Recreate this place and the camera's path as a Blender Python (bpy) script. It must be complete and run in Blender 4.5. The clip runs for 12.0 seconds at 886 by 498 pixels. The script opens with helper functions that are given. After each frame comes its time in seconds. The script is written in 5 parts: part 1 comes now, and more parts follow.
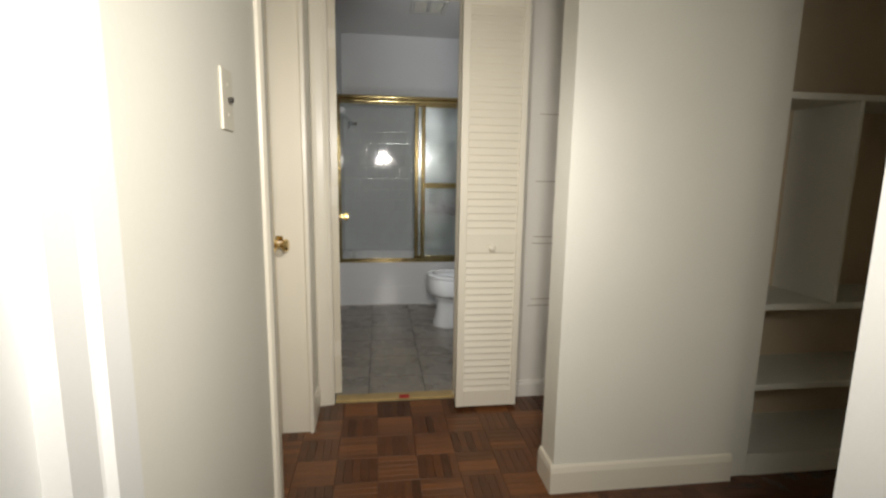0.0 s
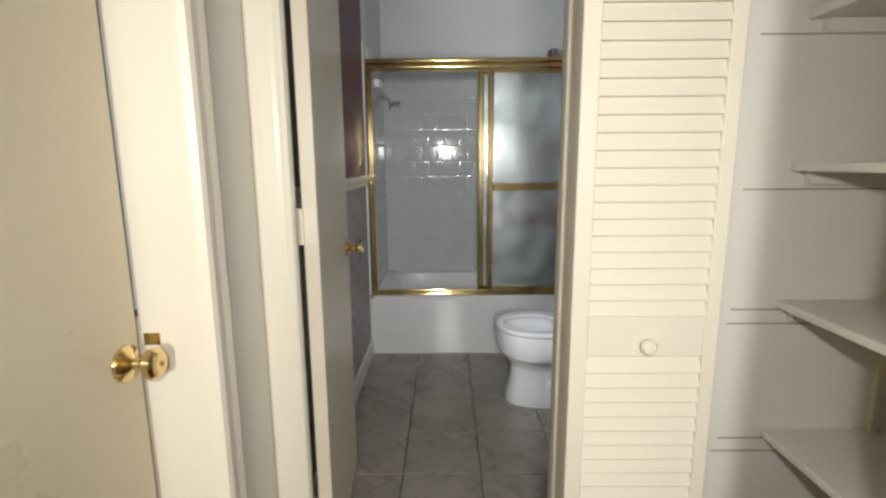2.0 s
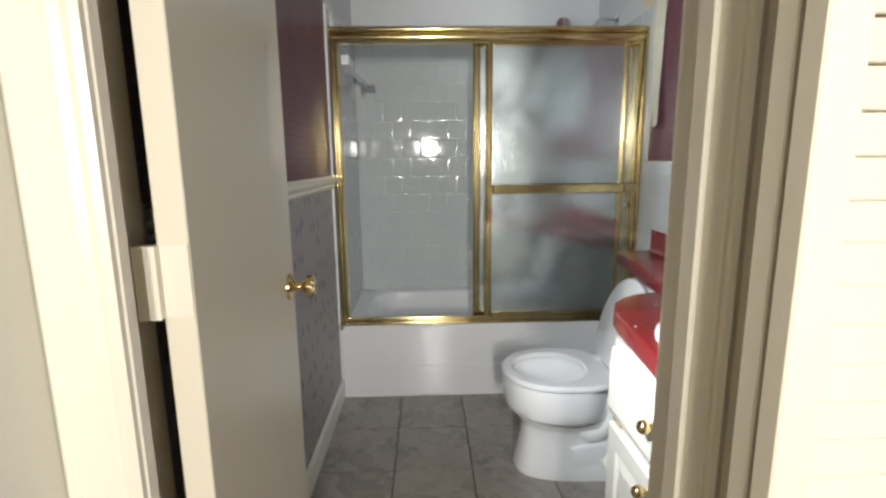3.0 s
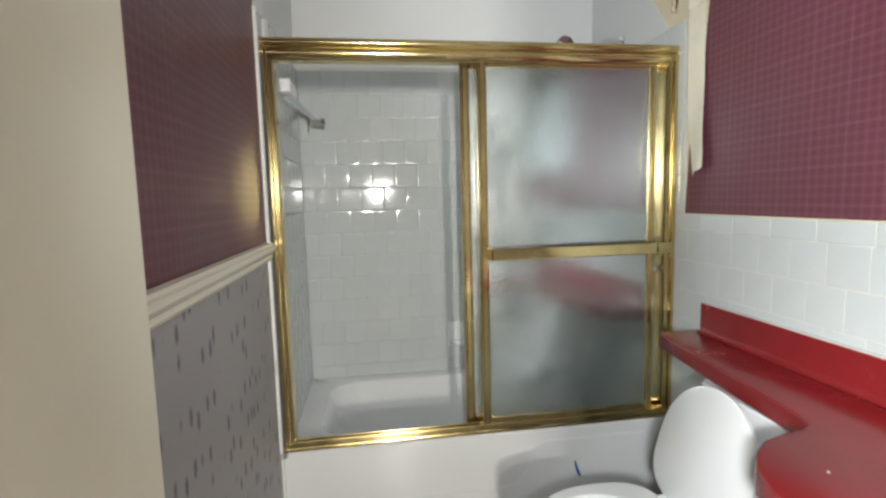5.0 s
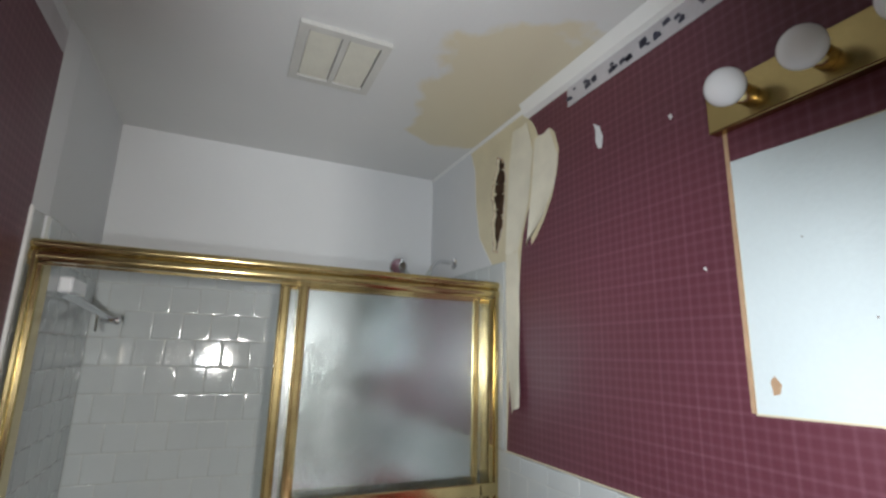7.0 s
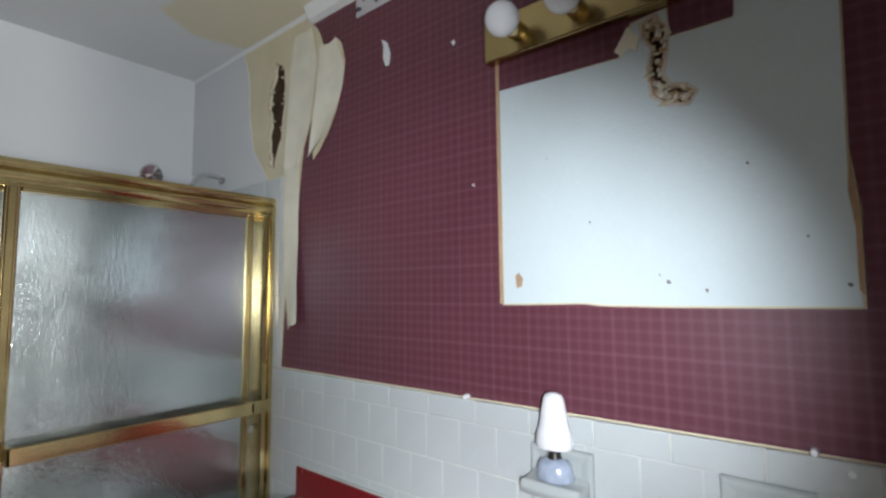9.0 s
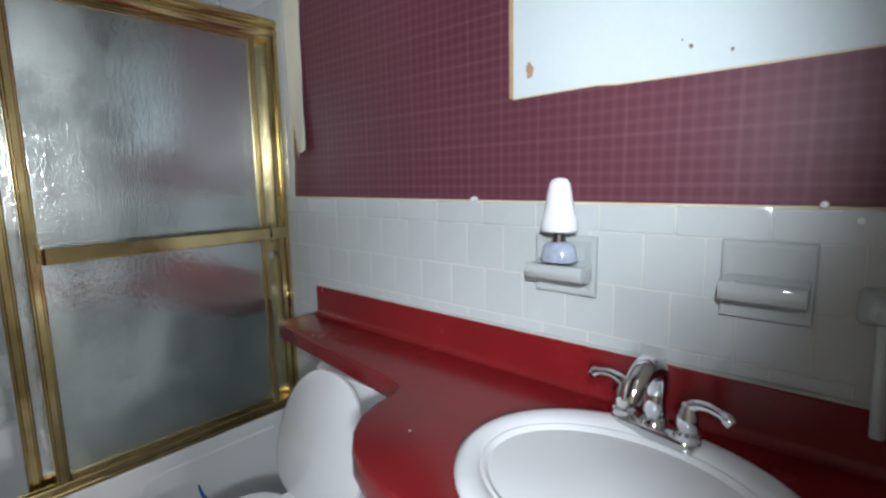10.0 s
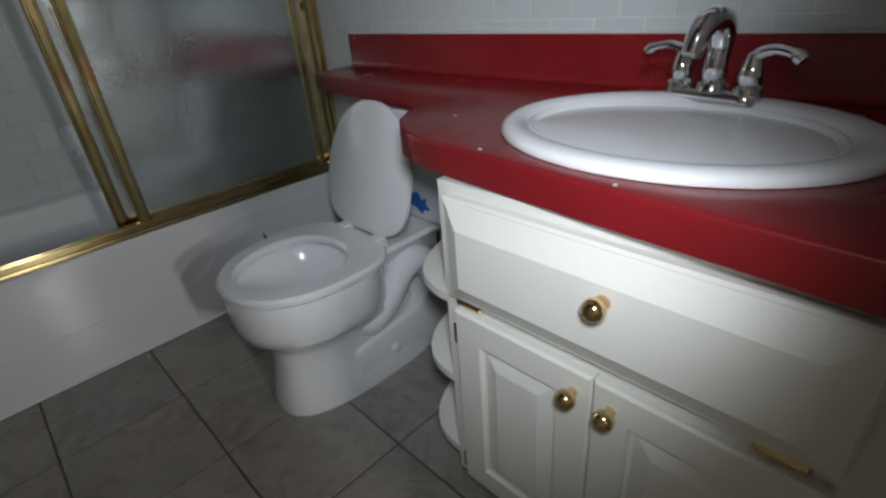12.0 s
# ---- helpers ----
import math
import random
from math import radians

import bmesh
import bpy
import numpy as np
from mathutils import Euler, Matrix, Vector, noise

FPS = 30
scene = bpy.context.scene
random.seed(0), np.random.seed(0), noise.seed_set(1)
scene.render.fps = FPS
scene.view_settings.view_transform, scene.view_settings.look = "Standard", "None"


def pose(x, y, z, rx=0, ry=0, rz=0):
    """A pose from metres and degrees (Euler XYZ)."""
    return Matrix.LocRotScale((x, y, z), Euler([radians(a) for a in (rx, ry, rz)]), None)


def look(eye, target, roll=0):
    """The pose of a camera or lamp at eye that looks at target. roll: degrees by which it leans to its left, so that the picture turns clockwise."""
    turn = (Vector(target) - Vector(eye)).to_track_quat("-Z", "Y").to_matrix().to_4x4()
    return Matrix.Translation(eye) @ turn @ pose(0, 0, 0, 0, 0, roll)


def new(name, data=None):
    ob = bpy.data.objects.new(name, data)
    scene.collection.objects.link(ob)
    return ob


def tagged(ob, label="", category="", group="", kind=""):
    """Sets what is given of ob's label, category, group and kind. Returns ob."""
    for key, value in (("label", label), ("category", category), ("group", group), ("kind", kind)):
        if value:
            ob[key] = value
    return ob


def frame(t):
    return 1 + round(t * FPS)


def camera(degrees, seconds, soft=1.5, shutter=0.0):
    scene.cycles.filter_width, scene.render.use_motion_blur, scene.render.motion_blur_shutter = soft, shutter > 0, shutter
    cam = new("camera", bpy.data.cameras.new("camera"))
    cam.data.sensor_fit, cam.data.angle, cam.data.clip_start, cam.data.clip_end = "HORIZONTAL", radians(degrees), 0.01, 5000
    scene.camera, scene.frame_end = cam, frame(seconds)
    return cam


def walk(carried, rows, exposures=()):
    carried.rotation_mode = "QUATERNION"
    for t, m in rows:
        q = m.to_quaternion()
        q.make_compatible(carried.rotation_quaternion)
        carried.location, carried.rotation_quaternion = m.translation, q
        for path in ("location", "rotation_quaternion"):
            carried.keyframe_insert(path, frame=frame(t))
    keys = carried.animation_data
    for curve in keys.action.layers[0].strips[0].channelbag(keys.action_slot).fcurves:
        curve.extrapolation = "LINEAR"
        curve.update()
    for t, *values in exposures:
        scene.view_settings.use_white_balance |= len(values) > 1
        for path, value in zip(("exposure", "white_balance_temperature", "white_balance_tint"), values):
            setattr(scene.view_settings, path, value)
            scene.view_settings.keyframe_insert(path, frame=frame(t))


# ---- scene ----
cam = camera(84.8, 12.0, soft=2.6)
PATH = [
    (0, (0.37, -4.292, 1.207), (0.632, -2.335, 0.887), 0.9),
    (0.5, (0.449, -4.003, 1.204), (0.586, -2.036, 0.867), 0.3),
    (1, (0.515, -3.682, 1.217), (0.538, -1.713, 0.869), 0.1),
    (1.5, (0.514, -3.353, 1.219), (0.489, -1.385, 0.866), 0.1),
    (2, (0.491, -2.996, 1.225), (0.475, -1.027, 0.872), -0.4),
    (2.5, (0.485, -2.671, 1.222), (0.486, -0.701, 0.874), -0.2),
    (4.5, (0.350, -1.798, 1.170), (0.633, 0.150, 0.770), -2.25),
    (5, (0.356, -1.722, 1.280), (0.64, 0.249, 1.074), -1.5),
    (5.5, (0.397, -1.702, 1.372), (0.684, 0.272, 1.456), -0.6),
    (6, (0.415, -1.675, 1.446), (0.785, 0.269, 1.739), 0.2),
    (6.5, (0.442, -1.633, 1.504), (1.008, 0.245, 1.892), 0.7),
    (7, (0.523, -1.667, 1.54), (1.315, 0.12, 1.963), 1.6),
    (7.5, (0.564, -1.67, 1.545), (1.62, -0.038, 2.012), 2.3),
    (7.7, (0.582, -1.671, 1.543), (1.734, -0.11, 2.031), 2.5),
    (9.3, (0.488, -1.629, 1.413), (2.052, -0.385, 1.497), 0.1),
    (9.5, (0.535, -1.661, 1.356), (2.051, -0.357, 1.349), -0.2),
    (10, (0.531, -1.645, 1.259), (2.011, -0.332, 0.97), -1.1),
    (10.5, (0.524, -1.652, 1.157), (1.918, -0.327, 0.607), -2.4),
    (11, (0.5, -1.658, 1.075), (1.82, -0.35, 0.336), -3.4),
    (11.5, (0.475, -1.662, 1.027), (1.73, -0.376, 0.149), -4.2),
    (12, (0.464, -1.671, 0.998), (1.665, -0.379, 0.056), -4.9),
]
walk(cam, [(t, look(eye, target, roll)) for t, eye, target, roll in PATH],
     exposures=[(0, -1.10, 6500, 10), (1.5, -0.83, 6400, 10), (2.7, -0.36, 6350, 10), (4.3, 0.10, 6600, 8), (5.0, 0.16, 6580, 8), (5.5, 0.26, 6550, 8), (6.0, -0.10, 6400, 9), (6.5, -0.28, 6300, 10),
                (7.2, -0.42, 6300, 10), (7.7, -0.34, 6200, 10), (9.5, -0.58, 6050, 10), (10.5, -0.62, 5950, 10), (11.2, -1.0, 6000, 10), (12, -1.45, 6050, 10)])

# ---- light ----
world = bpy.data.worlds.new("world")
scene.world = world
world.use_nodes = True
world.node_tree.nodes["Background"].inputs[0].default_value = (0.02, 0.02, 0.022, 1)
world.node_tree.nodes["Background"].inputs[1].default_value = 0.1


def spot(name, eye, target, watts, cone, color, size=0.012):
    data = bpy.data.lights.new(name, "SPOT")
    data.energy, data.color, data.spot_size, data.spot_blend, data.shadow_soft_size = watts, color, radians(cone), 1.0, size
    ob = new(name, data)
    ob.matrix_basis = look(eye, target)
    return ob


spot("torch_hall", (0.50, -4.35, 1.42), (0.56, -1.95, 0.80), 185, 116, (1.0, 0.95, 0.86), 0.10)
spot("torch_mid", (0.53, -3.22, 1.38), (0.50, -0.50, 0.40), 62, 128, (1.0, 0.96, 0.90), 0.03)
spot("torch_bath", (0.41, -1.76, 1.40), (0.78, 0.0, 1.15), 39, 94, (0.95, 0.985, 1.0), 0.022)
spot("torch_side", (0.50, -1.70, 1.45), (1.46, -1.03, 1.36), 104, 70, (0.95, 0.985, 1.0))
spot("torch_low", (0.47, -1.70, 1.12), (1.14, -1.09, 0.58), 82, 66, (0.95, 0.985, 1.0), 0.05)
spot("torch_up", (0.50, -1.70, 1.58), (1.16, -0.20, 2.34), 86, 72, (0.95, 0.985, 1.0))

# ---- materials ----


def material(name, color, rough=0.5, metal=0.0, vary=0.12, scale=6.0, fine=60.0, bump=0.15, per_piece=0.0, spec=0.5, coat=0.0, dist=0.002):
    m = bpy.data.materials.new(name)
    m.use_nodes = True
    nt = m.node_tree
    n, l = nt.nodes, nt.links
    b = n["Principled BSDF"]
    b.inputs["Roughness"].default_value = rough
    b.inputs["Metallic"].default_value = metal
    b.inputs["Specular IOR Level"].default_value = spec
    b.inputs["Coat Weight"].default_value = coat
    tc = n.new("ShaderNodeTexCoord")
    big = n.new("ShaderNodeTexNoise")
    big.inputs["Scale"].default_value, big.inputs["Detail"].default_value = scale, 4
    small = n.new("ShaderNodeTexNoise")
    small.inputs["Scale"].default_value, small.inputs["Detail"].default_value = fine, 3
    l.new(tc.outputs["Object"], big.inputs["Vector"])
    l.new(tc.outputs["Object"], small.inputs["Vector"])
    mix = n.new("ShaderNodeMix")
    mix.data_type = "RGBA"
    dark = tuple(c * (1 - 2 * vary) for c in color)
    lite = tuple(min(1, c * (1 + 1.2 * vary)) for c in color)
    mix.inputs["A"].default_value = (*dark, 1)
    mix.inputs["B"].default_value = (*lite, 1)
    add = n.new("ShaderNodeMath")
    add.operation = "MULTIPLY_ADD"
    l.new(small.outputs["Fac"], add.inputs[0])
    add.inputs[1].default_value = 0.4
    l.new(big.outputs["Fac"], add.inputs[2])
    sub = n.new("ShaderNodeMath")
    sub.operation = "SUBTRACT"
    l.new(add.outputs[0], sub.inputs[0])
    sub.inputs[1].default_value = 0.2
    l.new(sub.outputs[0], mix.inputs["Factor"])
    out = mix.outputs["Result"]
    if per_piece:
        info = n.new("ShaderNodeObjectInfo")
        hsv = n.new("ShaderNodeHueSaturation")
        rng = n.new("ShaderNodeMapRange")
        rng.inputs["To Min"].default_value, rng.inputs["To Max"].default_value = 1 - per_piece, 1 + per_piece
        l.new(info.outputs["Random"], rng.inputs["Value"])
        l.new(rng.outputs[0], hsv.inputs["Value"])
        l.new(out, hsv.inputs["Color"])
        out = hsv.outputs["Color"]
    l.new(out, b.inputs["Base Color"])
    rr = n.new("ShaderNodeMapRange")
    rr.inputs["To Min"].default_value, rr.inputs["To Max"].default_value = max(0.02, rough * 0.8), min(1, rough * 1.25)
    l.new(big.outputs["Fac"], rr.inputs["Value"])
    l.new(rr.outputs[0], b.inputs["Roughness"])
    if bump:
        bp = n.new("ShaderNodeBump")
        bp.inputs["Strength"].default_value, bp.inputs["Distance"].default_value = bump, dist
        l.new(small.outputs["Fac"], bp.inputs["Height"])
        l.new(bp.outputs[0], b.inputs["Normal"])
    return m


def tint(m, factor_socket, color, strength=1.0):
    """Lays another colour over a material's base colour, by a factor."""
    n, l = m.node_tree.nodes, m.node_tree.links
    b = n["Principled BSDF"]
    old = b.inputs["Base Color"].links[0].from_socket
    mix = n.new("ShaderNodeMix")
    mix.data_type = "RGBA"
    l.new(old, mix.inputs["A"])
    mix.inputs["B"].default_value = (*color, 1)
    mul = n.new("ShaderNodeMath")
    mul.operation = "MULTIPLY"
    mul.use_clamp = True
    l.new(factor_socket, mul.inputs[0])
    mul.inputs[1].default_value = strength
    l.new(mul.outputs[0], mix.inputs["Factor"])
    l.new(mix.outputs["Result"], b.inputs["Base Color"])


def axis_socket(m, axis):
    n, l = m.node_tree.nodes, m.node_tree.links
    tc = n.new("ShaderNodeTexCoord")
    sep = n.new("ShaderNodeSeparateXYZ")
    l.new(tc.outputs["Object"], sep.inputs[0])
    return sep.outputs["XYZ".index(axis)]


def op(m, kind, a, b=0.0, c=0.0):
    nd = m.node_tree.nodes.new("ShaderNodeMath")
    nd.operation = kind
    for s, v in zip(nd.inputs, (a, b, c)):
        if isinstance(v, (int, float)):
            s.default_value = v
        else:
            m.node_tree.links.new(v, s)
    return nd.outputs[0]


M = {}
M["cream"] = material("cream_paint", (0.78, 0.73, 0.615), 0.32, vary=0.03, scale=3, fine=220, bump=0.10, spec=0.4)
M["hallwall"] = material("hall_wall_paint", (0.78, 0.76, 0.68), 0.5, vary=0.035, scale=2.5, fine=110, bump=0.12, spec=0.3)
M["closet"] = material("closet_paint", (0.74, 0.71, 0.65), 0.6, vary=0.04, scale=3, fine=140, bump=0.2, spec=0.3)
M["slab"] = material("door_slab_paint", (0.62, 0.55, 0.40), 0.28, vary=0.04, scale=3, fine=200, bump=0.08)
M["bathdoor"] = material("bath_door_paint", (0.74, 0.68, 0.55), 0.3, vary=0.03, scale=3, fine=200, bump=0.08)
M["white"] = material("white_paint", (0.80, 0.80, 0.78), 0.35, vary=0.03, scale=4, fine=180, bump=0.1)
M["bathwall"] = material("bath_plaster", (0.66, 0.67, 0.68), 0.6, vary=0.03, scale=2.5, fine=120, bump=0.2, spec=0.3)
M["porcelain"] = material("porcelain", (0.74, 0.75, 0.76), 0.06, vary=0.015, scale=3, fine=40, bump=0.0, coat=0.4)
M["china"] = material("sink_china", (0.80, 0.81, 0.82), 0.10, vary=0.015, scale=3, fine=40, bump=0.0, spec=0.4)
M["ceramic"] = material("ceramic_fixture", (0.46, 0.49, 0.485), 0.1, vary=0.03, scale=8, fine=80, bump=0.0)
M["walltile"] = material("wall_tile", (0.53, 0.56, 0.56), 0.055, vary=0.03, scale=9, fine=70, bump=0.05, per_piece=0.02, dist=0.003)
M["grout"] = material("grout", (0.52, 0.53, 0.50), 0.8, vary=0.15, scale=7, fine=200, bump=0.4)
M["floortile"] = material("floor_tile", (0.275, 0.255, 0.23), 0.27, vary=0.20, scale=5, fine=26, bump=0.12, per_piece=0.07)
M["floorgrout"] = material("floor_grout", (0.10, 0.095, 0.085), 0.8, vary=0.2, scale=9, fine=160, bump=0.4)
M["gold"] = material("gold_anodised", (0.66, 0.53, 0.26), 0.15, 1.0, vary=0.15, scale=18, fine=90, bump=0.05)
M["brass"] = material("polished_brass", (0.80, 0.62, 0.32), 0.13, 1.0, vary=0.12, scale=25, fine=120, bump=0.03)
M["bronze"] = material("aged_brass_plate", (0.46, 0.35, 0.15), 0.24, 1.0, vary=0.16, scale=12, fine=120, bump=0.05)
M["chrome"] = material("chrome", (0.80, 0.81, 0.83), 0.05, 1.0, vary=0.04, scale=20, fine=100, bump=0.0)
M["laminate"] = material("red_laminate", (0.205, 0.011, 0.014), 0.25, vary=0.14, scale=7, fine=130, bump=0.05)
M["cabinet"] = material("cabinet_paint", (0.74, 0.73, 0.67), 0.3, vary=0.03, scale=5, fine=160, bump=0.1)
M["bare"] = material("bare_board", (0.66, 0.74, 0.76), 0.7, vary=0.05, scale=4, fine=90, bump=0.3, spec=0.2)
M["plaster"] = material("stained_plaster", (0.72, 0.65, 0.46), 0.75, vary=0.10, scale=6, fine=90, bump=0.4, spec=0.2)
M["peel"] = material("peeled_backing_paper", (0.78, 0.74, 0.61), 0.7, vary=0.08, scale=12, fine=130, bump=0.35, spec=0.2)
M["tan"] = material("torn_paper_edge", (0.50, 0.33, 0.20), 0.8, vary=0.15, scale=30, fine=150, bump=0.4)
M["paperboard"] = material("torn_board_face", (0.64, 0.57, 0.49), 0.85, vary=0.18, scale=40, fine=160, bump=0.5)
M["cavity"] = material("wall_cavity", (0.15, 0.085, 0.05), 0.9, vary=0.4, scale=22, fine=80, bump=0.8, dist=0.01)
M["ceiling"] = material("ceiling_paint", (0.68, 0.68, 0.67), 0.7, vary=0.03, scale=2, fine=90, bump=0.25, spec=0.2)
M["bulb"] = material("opal_glass", (0.85, 0.86, 0.88), 0.08, vary=0.01, scale=4, fine=30, bump=0.0)
M["plastic"] = material("white_plastic", (0.84, 0.84, 0.86), 0.3, vary=0.02, scale=9, fine=60, bump=0.0)
M["switch"] = material("switch_plastic", (0.70, 0.66, 0.55), 0.35, vary=0.03, scale=9, fine=60, bump=0.0)
M["dark"] = material("dark_metal", (0.05, 0.045, 0.04), 0.4, 0.6, vary=0.2, scale=40, fine=90, bump=0.1)
M["blue"] = material("blue_plastic", (0.02, 0.12, 0.40), 0.4, vary=0.15, scale=20, fine=90, bump=0.1)
M["gel"] = material("blue_gel", (0.40, 0.45, 0.56), 0.15, vary=0.2, scale=40, fine=90, bump=0.0)
M["red"] = material("red_tape", (0.45, 0.01, 0.01), 0.5, vary=0.1, scale=30, fine=90, bump=0.2)
M["threshold"] = material("varnished_threshold", (0.50, 0.36, 0.15), 0.3, vary=0.2, scale=14, fine=90, bump=0.15)
M["grille"] = material("aged_grille_plastic", (0.60, 0.59, 0.55), 0.5, vary=0.08, scale=10, fine=90, bump=0.1)
M["lens"] = material("yellowed_lens", (0.70, 0.68, 0.58), 0.35, vary=0.08, scale=14, fine=90, bump=0.05)
# tan for the bookcase's sides and back, darker and browner than hallwall
M["recess"] = material("bookcase_recess_tan", (0.66, 0.55, 0.40), 0.5, vary=0.05, scale=3, fine=130, bump=0.15)
M["caulk"] = material("white_caulk", (0.80, 0.80, 0.78), 0.5, vary=0.08, scale=14, fine=90, bump=0.2)
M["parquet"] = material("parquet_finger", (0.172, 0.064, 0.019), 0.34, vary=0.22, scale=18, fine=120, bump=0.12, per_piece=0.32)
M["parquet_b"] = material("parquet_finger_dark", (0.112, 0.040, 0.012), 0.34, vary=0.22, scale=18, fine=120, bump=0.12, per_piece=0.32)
M["underfloor"] = material("parquet_joint", (0.02, 0.010, 0.006), 0.7, vary=0.2, scale=20, fine=120, bump=0.2)

# maroon wallpaper with a fine check of paler lines
M["maroon"] = material("maroon_wallpaper", (0.118, 0.033, 0.049), 0.44, vary=0.08, scale=3, fine=180, bump=0.2, spec=0.38)
_m = M["maroon"]
_lines = []
for _ax in "YZ":
    _s = axis_socket(_m, _ax)
    _f = op(_m, "FRACT", op(_m, "DIVIDE", _s, 0.025))
    _d = op(_m, "ABSOLUTE", op(_m, "SUBTRACT", _f, 0.5))
    _lines.append(op(_m, "SUBTRACT", 1.0, op(_m, "MINIMUM", op(_m, "MULTIPLY", _d, 3.3), 1.0)))
    _f2 = op(_m, "FRACT", op(_m, "DIVIDE", _s, 0.100))
    _lines.append(op(_m, "MULTIPLY", op(_m, "LESS_THAN", op(_m, "ABSOLUTE", op(_m, "SUBTRACT", _f2, 0.375)), 0.035), 0.5))
tint(_m, op(_m, "ADD", op(_m, "ADD", _lines[0], _lines[2]), op(_m, "ADD", _lines[1], _lines[3])), (0.27, 0.13, 0.165), 0.13)

# pale wallpaper with dark upright brush marks
M["brushmark"] = material("brush_mark_wallpaper", (0.37, 0.345, 0.35), 0.5, vary=0.06, scale=5, fine=130, bump=0.2)
_m = M["brushmark"]
_v = _m.node_tree.nodes.new("ShaderNodeTexVoronoi")
_t = _m.node_tree.nodes.new("ShaderNodeTexCoord")
_mp = _m.node_tree.nodes.new("ShaderNodeMapping")
_mp.inputs["Scale"].default_value = (24, 24, 10.5)
_m.node_tree.links.new(_t.outputs["Object"], _mp.inputs[0])
_m.node_tree.links.new(_mp.outputs[0], _v.inputs["Vector"])
_v.inputs["Scale"].default_value, _v.inputs["Randomness"].default_value = 1.0, 0.5
_f = _m.node_tree.nodes.new("ShaderNodeTexNoise")
_f.inputs["Scale"].default_value, _f.inputs["Detail"].default_value = 90, 2
_m.node_tree.links.new(_t.outputs["Object"], _f.inputs["Vector"])
_d = op(_m, "SUBTRACT", op(_m, "MULTIPLY_ADD", _f.outputs["Fac"], 0.12, 0.20), _v.outputs["Distance"])
tint(_m, op(_m, "MULTIPLY", _d, 14.0), (0.15, 0.13, 0.15), 0.62)

# old water stain on the bath ceiling
_m = M["ceiling"]
_x, _y = axis_socket(_m, "X"), axis_socket(_m, "Y")
_n = _m.node_tree.nodes.new("ShaderNodeTexNoise")
_n.inputs["Scale"].default_value, _n.inputs["Detail"].default_value = 5.5, 5
_t = _m.node_tree.nodes.new("ShaderNodeTexCoord")
_m.node_tree.links.new(_t.outputs["Object"], _n.inputs["Vector"])


def _blob(cx, cy, rx, ry):
    dx, dy = op(_m, "DIVIDE", op(_m, "SUBTRACT", _x, cx), rx), op(_m, "DIVIDE", op(_m, "SUBTRACT", _y, cy), ry)
    d = op(_m, "SQRT", op(_m, "ADD", op(_m, "MULTIPLY", dx, dx), op(_m, "MULTIPLY", dy, dy)))
    d = op(_m, "ADD", d, op(_m, "MULTIPLY", op(_m, "SUBTRACT", _n.outputs["Fac"], 0.5), 1.1))
    return op(_m, "MULTIPLY", op(_m, "SUBTRACT", 1.0, d), 8.0)


_c = _m.node_tree.nodes.new("ShaderNodeMath")
_c.operation, _c.use_clamp = "MAXIMUM", True
_m.node_tree.links.new(_blob(1.36, -0.28, 0.30, 0.42), _c.inputs[0])
_m.node_tree.links.new(_blob(1.42, 0.10, 0.27, 0.20), _c.inputs[1])
tint(_m, _c.outputs[0], (0.66, 0.58, 0.38), 0.75)


